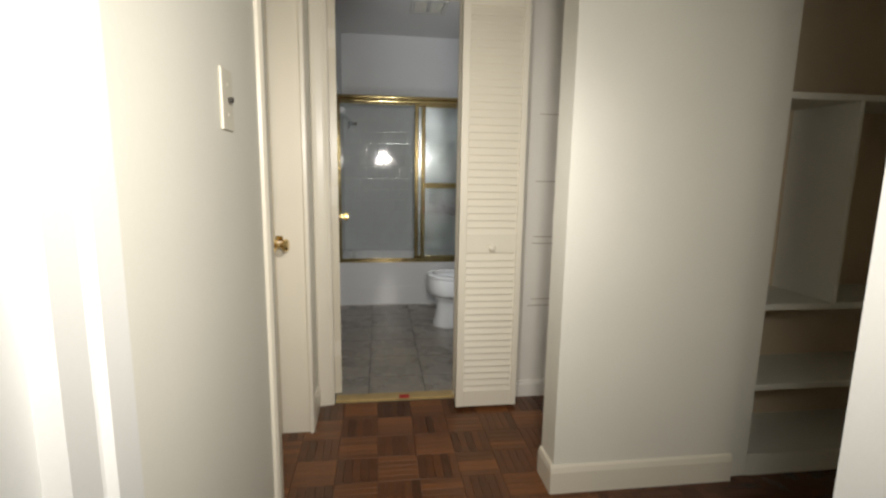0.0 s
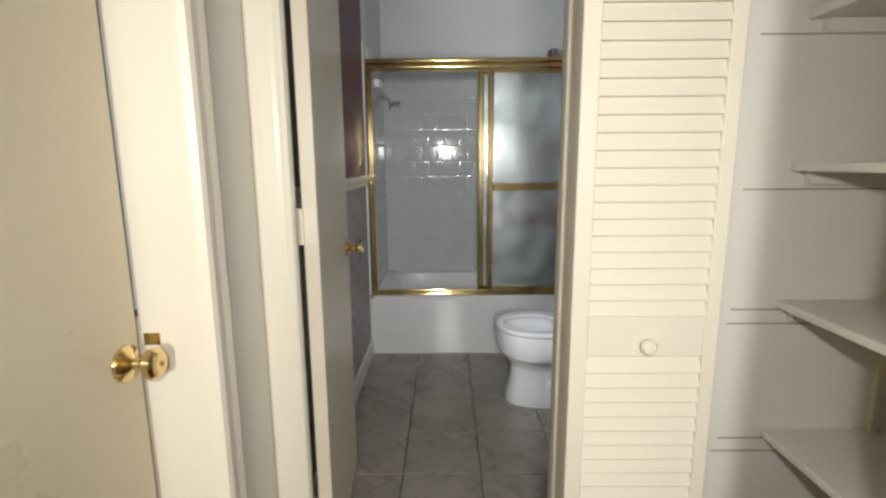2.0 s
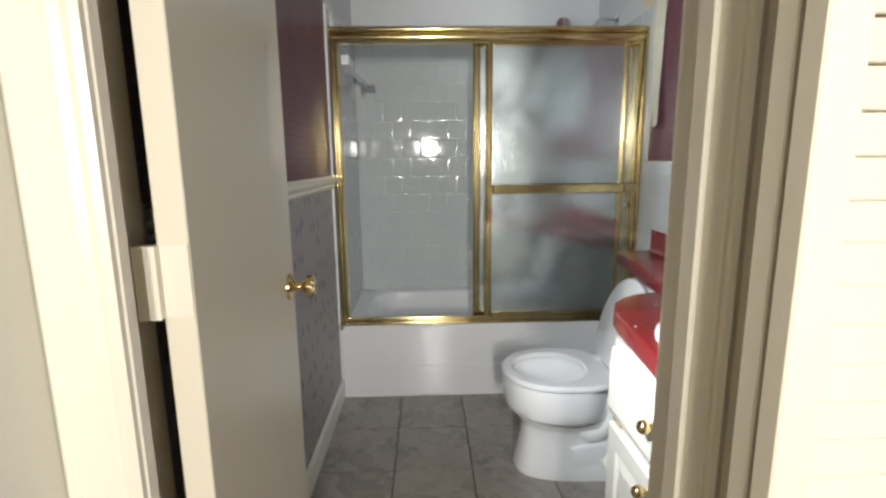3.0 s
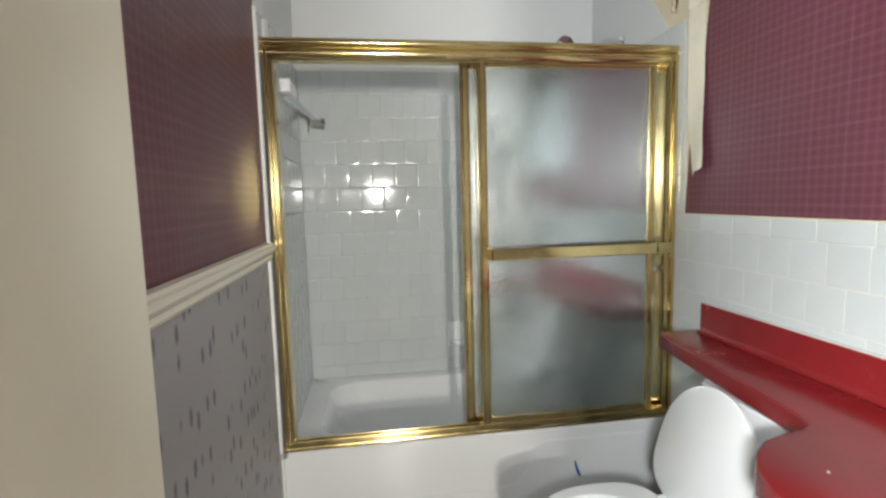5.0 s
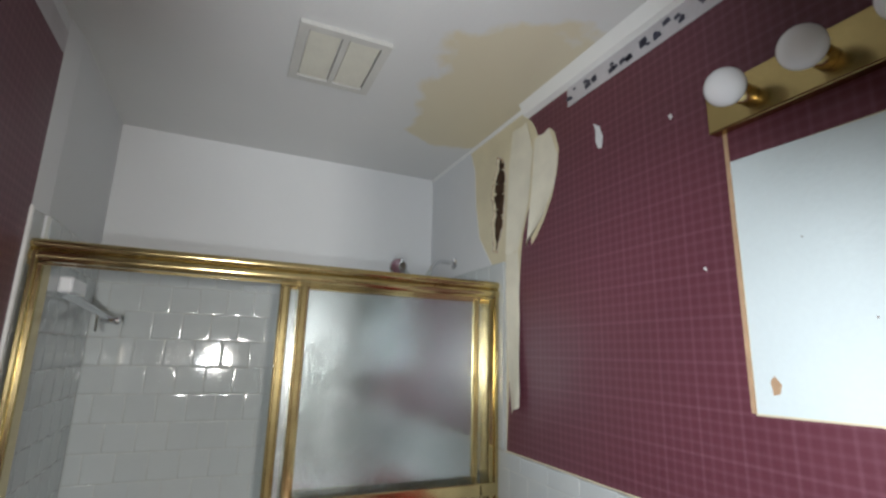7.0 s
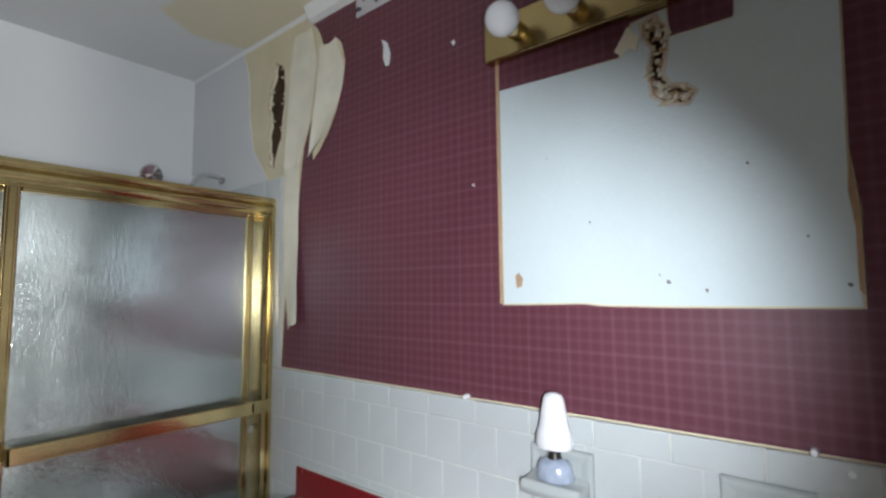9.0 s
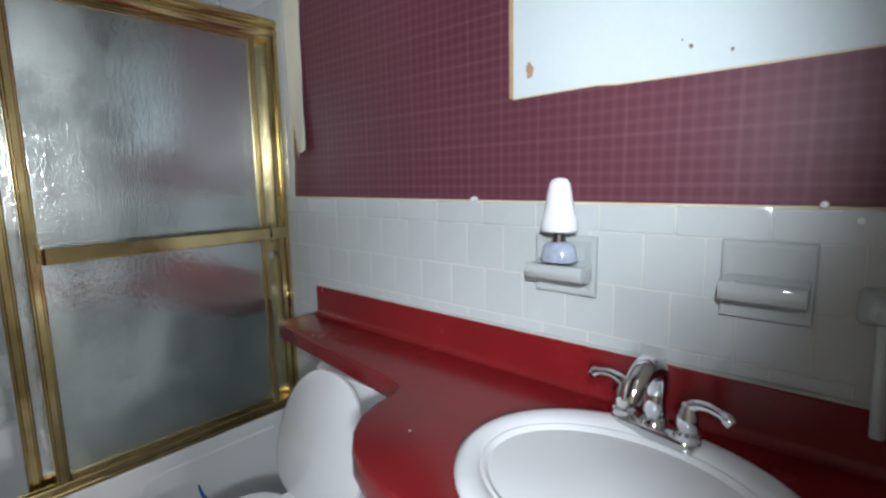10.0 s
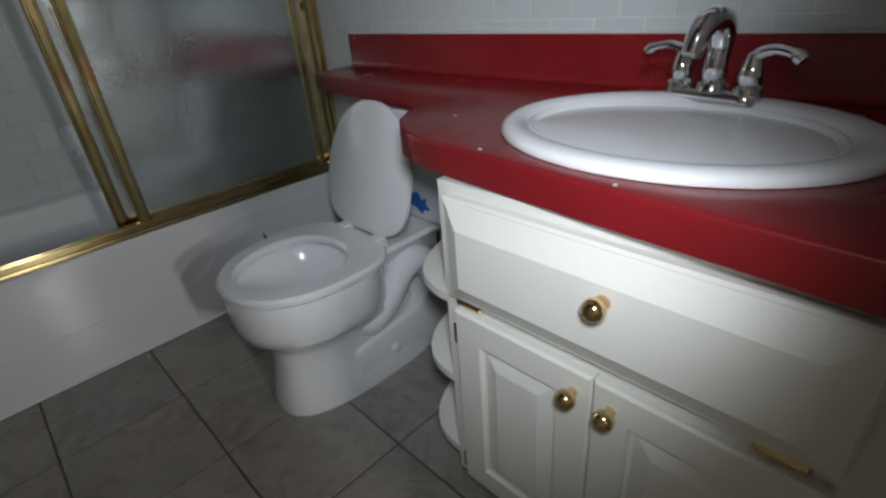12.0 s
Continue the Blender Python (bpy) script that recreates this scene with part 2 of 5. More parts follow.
def glass_material():
    m = bpy.data.materials.new("obscure_glass")
    m.use_nodes = True
    n, l = m.node_tree.nodes, m.node_tree.links
    b = n["Principled BSDF"]
    b.inputs["Base Color"].default_value = (0.60, 0.66, 0.65, 1)
    b.inputs["Transmission Weight"].default_value = 1.0
    b.inputs["Roughness"].default_value = 0.25
    b.inputs["IOR"].default_value = 1.3
    sheen = n.new("ShaderNodeBsdfGlossy")
    sheen.inputs["Color"].default_value = (0.92, 0.95, 0.96, 1)
    sheen.inputs["Roughness"].default_value = 0.07
    haze = n.new("ShaderNodeBsdfGlossy")
    haze.inputs["Color"].default_value = (0.92, 0.95, 0.96, 1)
    haze.inputs["Roughness"].default_value = 0.36
    both, mix = n.new("ShaderNodeMixShader"), n.new("ShaderNodeMixShader")
    both.inputs[0].default_value, mix.inputs[0].default_value = 0.3, 0.42
    l.new(sheen.outputs[0], both.inputs[1])
    l.new(haze.outputs[0], both.inputs[2])
    l.new(b.outputs[0], mix.inputs[1])
    l.new(both.outputs[0], mix.inputs[2])
    l.new(mix.outputs[0], n["Material Output"].inputs["Surface"])
    tc = n.new("ShaderNodeTexCoord")
    mp = n.new("ShaderNodeMapping")
    mp.inputs["Scale"].default_value = (1.0, 1.0, 0.5)
    nz = n.new("ShaderNodeTexNoise")
    nz.inputs["Scale"].default_value, nz.inputs["Detail"].default_value, nz.inputs["Distortion"].default_value = 125, 1, 0.8
    bp = n.new("ShaderNodeBump")
    bp.inputs["Strength"].default_value, bp.inputs["Distance"].default_value = 0.24, 0.003
    l.new(tc.outputs["Object"], mp.inputs[0])
    l.new(mp.outputs[0], nz.inputs["Vector"])
    l.new(nz.outputs["Fac"], bp.inputs["Height"])
    film = n.new("ShaderNodeTexNoise")
    film.inputs["Scale"].default_value, film.inputs["Detail"].default_value = 7, 5
    amount = n.new("ShaderNodeMapRange")
    amount.inputs["From Min"].default_value, amount.inputs["From Max"].default_value = 0.36, 0.64
    amount.inputs["To Min"].default_value, amount.inputs["To Max"].default_value = 0.06, 0.30
    l.new(tc.outputs["Object"], film.inputs["Vector"])
    l.new(film.outputs["Fac"], amount.inputs["Value"])
    l.new(amount.outputs[0], both.inputs[0])
    for node in (b, sheen, haze):
        l.new(bp.outputs[0], node.inputs["Normal"])
    return m


M["glass"] = glass_material()

# ---- building helpers ----


def box(bm, x0, x1, y0, y1, z0, z1, bevel=0.0, seg=1):
    r = bmesh.ops.create_cube(bm, size=1)
    vs = r["verts"]
    bmesh.ops.scale(bm, vec=(x1 - x0, y1 - y0, z1 - z0), verts=vs)
    bmesh.ops.translate(bm, vec=((x0 + x1) / 2, (y0 + y1) / 2, (z0 + z1) / 2), verts=vs)
    if bevel:
        es = list({e for v in vs for e in v.link_edges})
        bmesh.ops.bevel(bm, geom=es, offset=bevel, segments=seg, affect="EDGES", profile=0.5)


def boxes(*dims, bevel=0.0, seg=1):
    bm = bmesh.new()
    for d in dims:
        box(bm, *d, bevel=bevel, seg=seg)
    return bm


def prism(bm, pts, axis, a0, a1):
    """A flat outline (two coordinates a point) pushed along an axis from a0 to a1."""
    def place(p, a):
        return {"x": (a, p[0], p[1]), "y": (p[0], a, p[1]), "z": (p[0], p[1], a)}[axis]
    lo = [bm.verts.new(place(p, a0)) for p in pts]
    hi = [bm.verts.new(place(p, a1)) for p in pts]
    bm.faces.new(lo)
    bm.faces.new(hi[::-1])
    for i in range(len(pts)):
        j = (i + 1) % len(pts)
        bm.faces.new((lo[i], hi[i], hi[j], lo[j]))
    bmesh.ops.recalc_face_normals(bm, faces=bm.faces)


def holed(bm, outline, holes, axis, a0, a1):
    """As prism, with holes that go right through."""
    def place(p, a):
        return {"x": (a, p[0], p[1]), "y": (p[0], a, p[1]), "z": (p[0], p[1], a)}[axis]
    edges = []
    for loop in [outline] + holes:
        vs = [bm.verts.new(place(p, a0)) for p in loop]
        edges += [bm.edges.new((vs[i], vs[(i + 1) % len(vs)])) for i in range(len(vs))]
    got = bmesh.ops.triangle_fill(bm, edges=edges, use_beauty=True)
    faces = [g for g in got["geom"] if isinstance(g, bmesh.types.BMFace)]
    ext = bmesh.ops.extrude_face_region(bm, geom=faces)
    vs = [g for g in ext["geom"] if isinstance(g, bmesh.types.BMVert)]
    bmesh.ops.translate(bm, vec=place((0, 0), a1 - a0), verts=vs)
    bmesh.ops.recalc_face_normals(bm, faces=bm.faces)


def lathe(bm, profile, centre, axis="z", steps=32, sx=1.0, sy=1.0):
    """Turns (radius, height) pairs about an axis through centre."""
    rings = []
    for r, h in profile:
        ring = []
        for i in range(steps):
            a = 2 * math.pi * i / steps
            u, v = r * math.cos(a) * sx, r * math.sin(a) * sy
            p = {"z": (u, v, h), "x": (h, u, v), "y": (u, h, v)}[axis]
            ring.append(bm.verts.new(Vector(p) + Vector(centre)))
        rings.append(ring)
    for a, b in zip(rings, rings[1:]):
        for i in range(steps):
            j = (i + 1) % steps
            bm.faces.new((a[i], a[j], b[j], b[i]))
    bm.faces.new(rings[0][::-1])
    bm.faces.new(rings[-1])
    bmesh.ops.recalc_face_normals(bm, faces=bm.faces)


def tube(bm, points, radii, steps=14, smooth=6):
    """A round bar along a smooth line through points."""
    pts = [Vector(p) for p in points]
    radii = radii if isinstance(radii, (list, tuple)) else [radii] * len(pts)
    line, rad = [], []
    for i in range(len(pts) - 1):
        p0, p1, p2, p3 = pts[max(i - 1, 0)], pts[i], pts[i + 1], pts[min(i + 2, len(pts) - 1)]
        for k in range(smooth):
            t = k / smooth
            line.append(0.5 * ((2 * p1) + (p2 - p0) * t + (2 * p0 - 5 * p1 + 4 * p2 - p3) * t * t + (3 * p1 - p0 - 3 * p2 + p3) * t ** 3))
            rad.append(radii[i] * (1 - t) + radii[i + 1] * t)
    line.append(pts[-1])
    rad.append(radii[-1])
    rings, up = [], Vector((0.13, 0.21, 0.97))
    for i, p in enumerate(line):
        d = (line[min(i + 1, len(line) - 1)] - line[max(i - 1, 0)]).normalized()
        side = d.cross(up)
        if side.length < 1e-3:
            side = d.cross(Vector((1, 0, 0)))
        side.normalize()
        up = side.cross(d).normalized()
        rings.append([bm.verts.new(p + rad[i] * (math.cos(2 * math.pi * k / steps) * side + math.sin(2 * math.pi * k / steps) * up)) for k in range(steps)])
    for a, b in zip(rings, rings[1:]):
        for i in range(steps):
            j = (i + 1) % steps
            bm.faces.new((a[i], a[j], b[j], b[i]))
    bm.faces.new(rings[0][::-1])
    bm.faces.new(rings[-1])
    bmesh.ops.recalc_face_normals(bm, faces=bm.faces)


def loft(bm, rings, cap=(True, True)):
    rows = [[bm.verts.new(p) for p in ring] for ring in rings]
    n = len(rows[0])
    for a, b in zip(rows, rows[1:]):
        for i in range(n):
            j = (i + 1) % n
            bm.faces.new((a[i], a[j], b[j], b[i]))
    if cap[0]:
        bm.faces.new(rows[0][::-1])
    if cap[1]:
        bm.faces.new(rows[-1])
    bmesh.ops.recalc_face_normals(bm, faces=bm.faces)


def root(ob):
    p = Vector()
    while ob is not None:
        p += ob.location
        ob = ob.parent
    return p


def part(name, bm, mat, parent=None, label="", kind="", smooth=False):
    base = root(parent)
    if parent is not None:
        bmesh.ops.translate(bm, vec=-base, verts=bm.verts)
    me = bpy.data.meshes.new(name)
    bm.to_mesh(me)
    bm.free()
    me.materials.append(M[mat] if isinstance(mat, str) else mat)
    if smooth:
        for p in me.polygons:
            p.use_smooth = True
        me.set_sharp_from_angle(angle=radians(38))
    ob = new(name, me)
    ob.parent = parent
    return tagged(ob, label=label, kind=kind)


def thing(name, at, label, category, group=""):
    ob = new(name)
    ob.location = at
    ob.empty_display_size = 0.05
    return tagged(ob, label=label, category=category, group=group)


def setting(name, bm, mat, smooth=False):
    return part(name, bm, mat, kind="structure", smooth=smooth)


def piece_mesh(name, bm, mat):
    me = bpy.data.meshes.new(name)
    bm.to_mesh(me)
    bm.free()
    me.materials.append(M[mat])
    return me


def piece(name, me, at, parent, turn=0.0):
    ob = new(name, me)
    ob.parent = parent
    ob.location = Vector(at) - root(parent)
    if turn:
        ob.rotation_euler = (0, 0, turn)
    return ob

# ---- setting: floors, walls, ceilings ----
H, CB = 2.45, 2.50
floor_bath = setting("floor_bath", boxes((0.0, 1.52, -1.88, 0.02, -0.08, -0.004)), "floorgrout")
floor_hall = setting("floor_hall", boxes((-1.6, 3.2, -5.8, -1.882, -0.08, -0.004), (-0.9, -0.1, -1.88, -1.7, -0.08, -0.004)), "underfloor")
setting("ceiling_bath", boxes((-0.02, 1.64, -1.80, 0.80, CB, CB + 0.08)), "ceiling")
setting("ceiling_hall", boxes((-1.6, 3.2, -5.8, -1.80, H, H + 0.08)), "ceiling")

setting("wall_left", boxes((-0.14, 0.0, -1.76, 0.82, -0.08, CB)), "bathwall")
bm = boxes((0.0, 0.018, 0.07, 0.75, 0.30, CB))
prism(bm, [(-0.001, -0.021), (0.0030, -0.021), (0.0179, 0.0699), (-0.001, 0.0699)], "z", 1.906, CB)
alcove_left = setting("wall_alcove_left", bm, "bathwall")
wall_far = setting("wall_far", boxes((-0.14, 1.66, 0.745, 0.85, -0.08, CB)), "bathwall")

HOLE_A = [(0.035, 2.372), (-0.005, 2.352), (-0.028, 2.27), (-0.020, 2.16), (-0.012, 2.08), (0.012, 2.02), (0.035, 1.952), (0.068, 1.968),
          (0.075, 2.06), (0.070, 2.15), (0.082, 2.22), (0.058, 2.30)]


def jagged(loop, d, seed):
    r = random.Random(seed)
    out = []
    for i, p in enumerate(loop):
        q = loop[(i + 1) % len(loop)]
        out.append(p)
        for k in (0.35, 0.7):
            out.append((p[0] + (q[0] - p[0]) * k + r.uniform(-d, d), p[1] + (q[1] - p[1]) * k + r.uniform(-d, d) * 0.5))
    return out


HOLE_A = jagged(HOLE_A, 0.009, 6)
HOLE_B = [(-1.347, 2.025), (-1.372, 2.035), (-1.398, 2.0), (-1.392, 1.95), (-1.379, 1.91), (-1.392, 1.882), (-1.425, 1.872), (-1.443, 1.858),
          (-1.428, 1.838), (-1.39, 1.846), (-1.362, 1.870), (-1.356, 1.92), (-1.366, 1.97), (-1.348, 2.00)]
bm = bmesh.new()
holed(bm, [(-1.90, -0.08), (0.82, -0.08), (0.82, CB), (-1.90, CB)], [HOLE_A, HOLE_B], "x", 1.523, 1.536)
wall_right = setting("wall_right", bm, "plaster")
setting("wall_cavity_back", boxes((1.600, 1.64, -1.90, 0.82, -0.08, CB)), "cavity")

# torn lath and crumbled plaster inside the two holes
rng = random.Random(4)
bm = bmesh.new()
for hole in (HOLE_A, HOLE_B):
    cy, cz = sum(p[0] for p in hole) / len(hole), sum(p[1] for p in hole) / len(hole)
    for i in range(16):
        p = hole[rng.randrange(len(hole))]
        k = rng.uniform(0.35, 1.0)
        y, z, s = cy + (p[0] - cy) * k, cz + (p[1] - cz) * k, rng.uniform(0.004, 0.011)
        r = bmesh.ops.create_icosphere(bm, subdivisions=1, radius=s)
        bmesh.ops.transform(bm, matrix=pose(rng.uniform(1.56, 1.595), y, z, rng.uniform(0, 180), rng.uniform(0, 180), 0) @ Matrix.Diagonal((0.7, 1.0, rng.uniform(0.7, 2.2), 1)), verts=r["verts"])
setting("hole_debris", bm, "cavity")
bm = bmesh.new()
for hole, lo, hi in ((HOLE_A, 0.002, 0.005), (HOLE_B, 0.003, 0.007)):
    for i, p in enumerate(hole):
        q = hole[(i + 1) % len(hole)]
        for k in range(3):
            t = rng.random()
            y, z, s = p[0] + (q[0] - p[0]) * t, p[1] + (q[1] - p[1]) * t, rng.uniform(lo, hi)
            r = bmesh.ops.create_icosphere(bm, subdivisions=1, radius=s)
            bmesh.ops.transform(bm, matrix=pose(1.522, y, z, rng.uniform(0, 180), 0, 0) @ Matrix.Diagonal((0.35, 0.8, 1.3, 1)), verts=r["verts"])
setting("hole_torn_rim", bm, "tan")
bm = bmesh.new()
for i in range(110):
    k, hole = rng.random() ** 0.6, (HOLE_A, HOLE_B, HOLE_B)[i % 3]
    a, b = hole[rng.randrange(len(hole))], hole[rng.randrange(len(hole))]
    y, z, q = a[0] + (b[0] - a[0]) * 0.12 * k, a[1] + (b[1] - a[1]) * 0.12 * k, rng.uniform(0.003, 0.009)
    r = bmesh.ops.create_icosphere(bm, subdivisions=1, radius=q)
    bmesh.ops.transform(bm, matrix=pose(rng.uniform(1.523, 1.532), y, z, rng.uniform(0, 180), rng.uniform(0, 90), 0) @ Matrix.Diagonal((0.5, 1.0, rng.uniform(0.8, 2.4), 1)), verts=r["verts"])
setting("plaster_crumbs", bm, "plaster")


for i in range(26):
    k = i / 25 * 6
    line = [(-1.360, 2.020), (-1.382, 1.985), (-1.380, 1.945), (-1.368, 1.905), (-1.380, 1.872), (-1.408, 1.856), (-1.434, 1.850)]
    a, b = line[min(int(k), 5)], line[min(int(k), 5) + 1]
    y, z = a[0] + (b[0] - a[0]) * (k % 1) + rng.uniform(-0.010, 0.010), a[1] + (b[1] - a[1]) * (k % 1)
    bm = bmesh.new()
    w, turn = rng.uniform(0.010, 0.020), rng.uniform(-35, 35)
    rows = [[Vector((0.004 * math.cos(q * 1.2), (q / 4) * w - w / 2, e * rng.uniform(0.003, 0.007))) for q in range(5)] for e in (-1, 1)]
    loft(bm, [rows[0] + [v + Vector((0.0012, 0, 0)) for v in rows[0][::-1]], rows[1] + [v + Vector((0.0012, 0, 0)) for v in rows[1][::-1]]])
    bmesh.ops.transform(bm, matrix=pose(1.5225, y, z, turn, 0, rng.uniform(-25, 25)), verts=bm.verts)
    part("paper_shred", bm, ("peel", "tan", "paperboard")[i % 3], wall_right, kind="stuff")


def grown(loop, d, seed):
    r = random.Random(seed)
    out = []
    n = len(loop)
    for k, p in enumerate(loop):
        a, b = loop[k - 1], loop[(k + 1) % n]
        t = Vector((b[0] - a[0], b[1] - a[1])).normalized()
        g = d * r.uniform(0.5, 1.3)
        c1, c2 = (p[0] + t.y * g, p[1] - t.x * g), (p[0] - t.y * g, p[1] + t.x * g)
        area = sum(loop[q - 1][0] * loop[q][1] - loop[q][0] * loop[q - 1][1] for q in range(n))
        out.append(c1 if area > 0 else c2)
    return out


for hole, d, seed, depth in ((HOLE_A, 0.006, 1, 1.5222), (HOLE_B, 0.007, 2, 1.5200)):
    bm = bmesh.new()
    holed(bm, grown(hole, d, seed), [hole], "x", depth - 0.0006, 1.5232)
    setting("hole_torn_layer", bm, "paperboard")

# faint veins in the floor tiles
_m = M["floortile"]
_v = _m.node_tree.nodes.new("ShaderNodeTexNoise")
_v.inputs["Scale"].default_value, _v.inputs["Detail"].default_value, _v.inputs["Distortion"].default_value = 4.5, 6, 2.6
_t = _m.node_tree.nodes.new("ShaderNodeTexCoord")
_o = _m.node_tree.nodes.new("ShaderNodeObjectInfo")
_a = _m.node_tree.nodes.new("ShaderNodeVectorMath")
_a.operation = "ADD"
_m.node_tree.links.new(_t.outputs["Object"], _a.inputs[0])
_m.node_tree.links.new(_o.outputs["Location"], _a.inputs[1])
_m.node_tree.links.new(_a.outputs[0], _v.inputs["Vector"])
_d = op(_m, "ABSOLUTE", op(_m, "SUBTRACT", _v.outputs["Fac"], 0.5))
tint(_m, op(_m, "SUBTRACT", 1.0, op(_m, "MULTIPLY", _d, 9.0)), (0.40, 0.365, 0.33), 0.42)

# wallpaper, right wall, torn away beside the tub and under the lights
TORN = [(-0.062, 1.45), (-0.105, 1.62), (-0.135, 1.80), (-0.150, 1.93), (-0.162, 1.99), (-0.192, 2.06), (-0.232, 2.130), (-0.226, 2.07), (-0.203, 2.00), (-0.212, 1.935),
        (-0.25, 1.965), (-0.30, 2.02), (-0.345, 2.09), (-0.376, 2.17), (-0.388, 2.25), (-0.368, 2.32), (-0.340, 2.350), (-0.30, 2.342), (-0.265, 2.352),
        (-0.250, 2.39), (-0.232, 2.42), (-0.205, 2.445)]
MIRROR = [(-0.986, 1.979), (-0.990, 1.70), (-0.992, 1.436), (-1.20, 1.441), (-1.24, 1.437), (-1.38, 1.436), (-1.668, 1.438), (-1.672, 1.60), (-1.662, 1.70),
          (-1.668, 1.97), (-1.60, 2.045), (-1.515, 2.048), (-1.512, 1.985), (-1.40, 1.985), (-1.398, 2.048), (-1.322, 2.040), (-1.295, 1.972)]
bm = bmesh.new()
holed(bm, [(-1.76, 1.203), (-0.045, 1.203)] + TORN + [(-0.44, 2.445), (-0.44, 2.378), (-1.76, 2.378)], [MIRROR], "x", 1.5195, 1.523)
setting("wallpaper_right", bm, "maroon")


def shrink(loop, d):
    cy, cz = sum(p[0] for p in loop) / len(loop), sum(p[1] for p in loop) / len(loop)
    return [(y + (d if y < cy else -d), z + (d if z < cz else -d)) for y, z in loop]


bm = bmesh.new()
bare = shrink(MIRROR, 0.004)
bare[1], bare[0] = (-0.996, 1.66), (-0.993, 1.98)
bare[6:9] = [(-1.664, 1.442), (-1.660, 1.50), (-1.663, 1.56), (-1.656, 1.63), (-1.658, 1.69)]
holed(bm, bare, [HOLE_B], "x", 1.5208, 1.523)
setting("bare_board", bm, "bare")
bm = bmesh.new()
prism(bm, [(-0.985, 2.05), (-0.994, 2.05), (-0.996, 1.44), (-0.987, 1.44)], "x", 1.5165, 1.5195)
prism(bm, [(-1.030, 1.505), (-1.038, 1.515), (-1.050, 1.500), (-1.046, 1.482), (-1.034, 1.478)], "x", 1.5190, 1.5215)
prism(bm, [(-1.661, 1.47), (-1.667, 1.46), (-1.669, 1.58), (-1.662, 1.70), (-1.656, 1.63), (-1.662, 1.57)], "x", 1.5185, 1.5215)
setting("torn_paper_edges", bm, "tan")
bm = bmesh.new()
prism(bm, [(-1.318, 2.030), (-1.289, 1.984), (-1.304, 1.970), (-1.320, 1.984), (-1.334, 1.972), (-1.342, 2.000)], "x", 1.5150, 1.5190)
setting("paper_flap", bm, "peel")
bm = bmesh.new()
prism(bm, [(0.075, 1.907), (0.76, 1.907), (0.76, CB), (0.29, CB), (0.24, 2.38), (0.225, 2.2), (0.19, 2.05)], "x", 1.5205, 1.523)
setting("wall_alcove_right", bm, "bathwall")

M["speck"] = material("grey_speck", (0.22, 0.20, 0.18), 0.7, vary=0.2, scale=60, fine=120, bump=0.2)
# specks and dabs left on the bare board, and plugs in the wall
bm = bmesh.new()
r3 = random.Random(21)
for y, z, q in ((-1.375, 1.486, 0.005), (-1.442, 1.470, 0.0045), (-1.650, 1.478, 0.004), (-1.36, 1.50, 0.0025), (-1.22, 1.62, 0.002), (-1.52, 1.70, 0.003), (-1.12, 1.78, 0.002), (-1.60, 1.56, 0.003)):
    prism(bm, [(y + q * r3.uniform(0.5, 1.2) * math.cos(k), z + q * r3.uniform(0.6, 1.4) * math.sin(k)) for k in (0, 1.1, 2.2, 3.4, 4.6)], "x", 1.5200, 1.5210)
part("board_specks", bm, "speck", wall_right, kind="stuff")
for y, z in ((-1.588, 1.206), (-1.634, 1.182), (-1.690, 1.122), (-0.885, 1.205)):
    bm = bmesh.new()
    lathe(bm, [(0.0, 1.500), (0.005, 1.501), (0.006, 1.506), (0.006, 1.519)], (0, y, z), "x", 10)
    part("wall_plug", bm, "plastic", wall_right)

# hanging strips of peeled backing paper
bm = bmesh.new()
for pts, curl in (([(-0.048, 1.93, -0.135, 1.93), (-0.050, 1.84, -0.141, 1.83), (-0.055, 1.75, -0.138, 1.745), (-0.058, 1.66, -0.145, 1.66), (-0.066, 1.52, -0.150, 1.51), (-0.083, 1.42, -0.162, 1.41), (-0.108, 1.342, -0.160, 1.366)], 0.014),
                  ([(-0.252, 2.335, -0.340, 2.345), (-0.245, 2.24, -0.386, 2.23), (-0.240, 2.14, -0.368, 2.13), (-0.222, 2.04, -0.305, 2.025), (-0.208, 1.94, -0.217, 1.94)], 0.016),
                  ([(-0.10, 2.43, -0.20, 2.43), (-0.08, 2.3, -0.235, 2.3), (-0.07, 2.12, -0.20, 2.10), (-0.055, 1.93, -0.14, 1.93)], 0.006)):
    rows = []
    for i, (ya, za, yb, zb) in enumerate(pts):
        t = i / (len(pts) - 1)
        row = []
        for k in range(6):
            u = k / 5
            off = 0.004 + curl * t * t + 0.008 * math.sin(u * 3.1 + i) * t
            row.append(Vector((1.519 - off, ya + (yb - ya) * u, za + (zb - za) * u + 0.004 * math.sin(7 * u + 3 * i))))
        rows.append(row)
    ra = [[bm.verts.new(v) for v in r] for r in rows]
    rb = [[bm.verts.new(v - Vector((0.0015, 0, 0))) for v in r] for r in rows]
    for A, flip in ((ra, False), (rb, True)):
        for a, b in zip(A, A[1:]):
            for i in range(5):
                f = (a[i], a[i + 1], b[i + 1], b[i])
                bm.faces.new(f[::-1] if flip else f)
    for i in range(len(ra) - 1):
        bm.faces.new((ra[i][0], ra[i + 1][0], rb[i + 1][0], rb[i][0]))
        bm.faces.new((ra[i][5], rb[i][5], rb[i + 1][5], ra[i + 1][5]))
bmesh.ops.recalc_face_normals(bm, faces=bm.faces)
setting("peeled_paper", bm, "peel", smooth=True)
bm = bmesh.new()
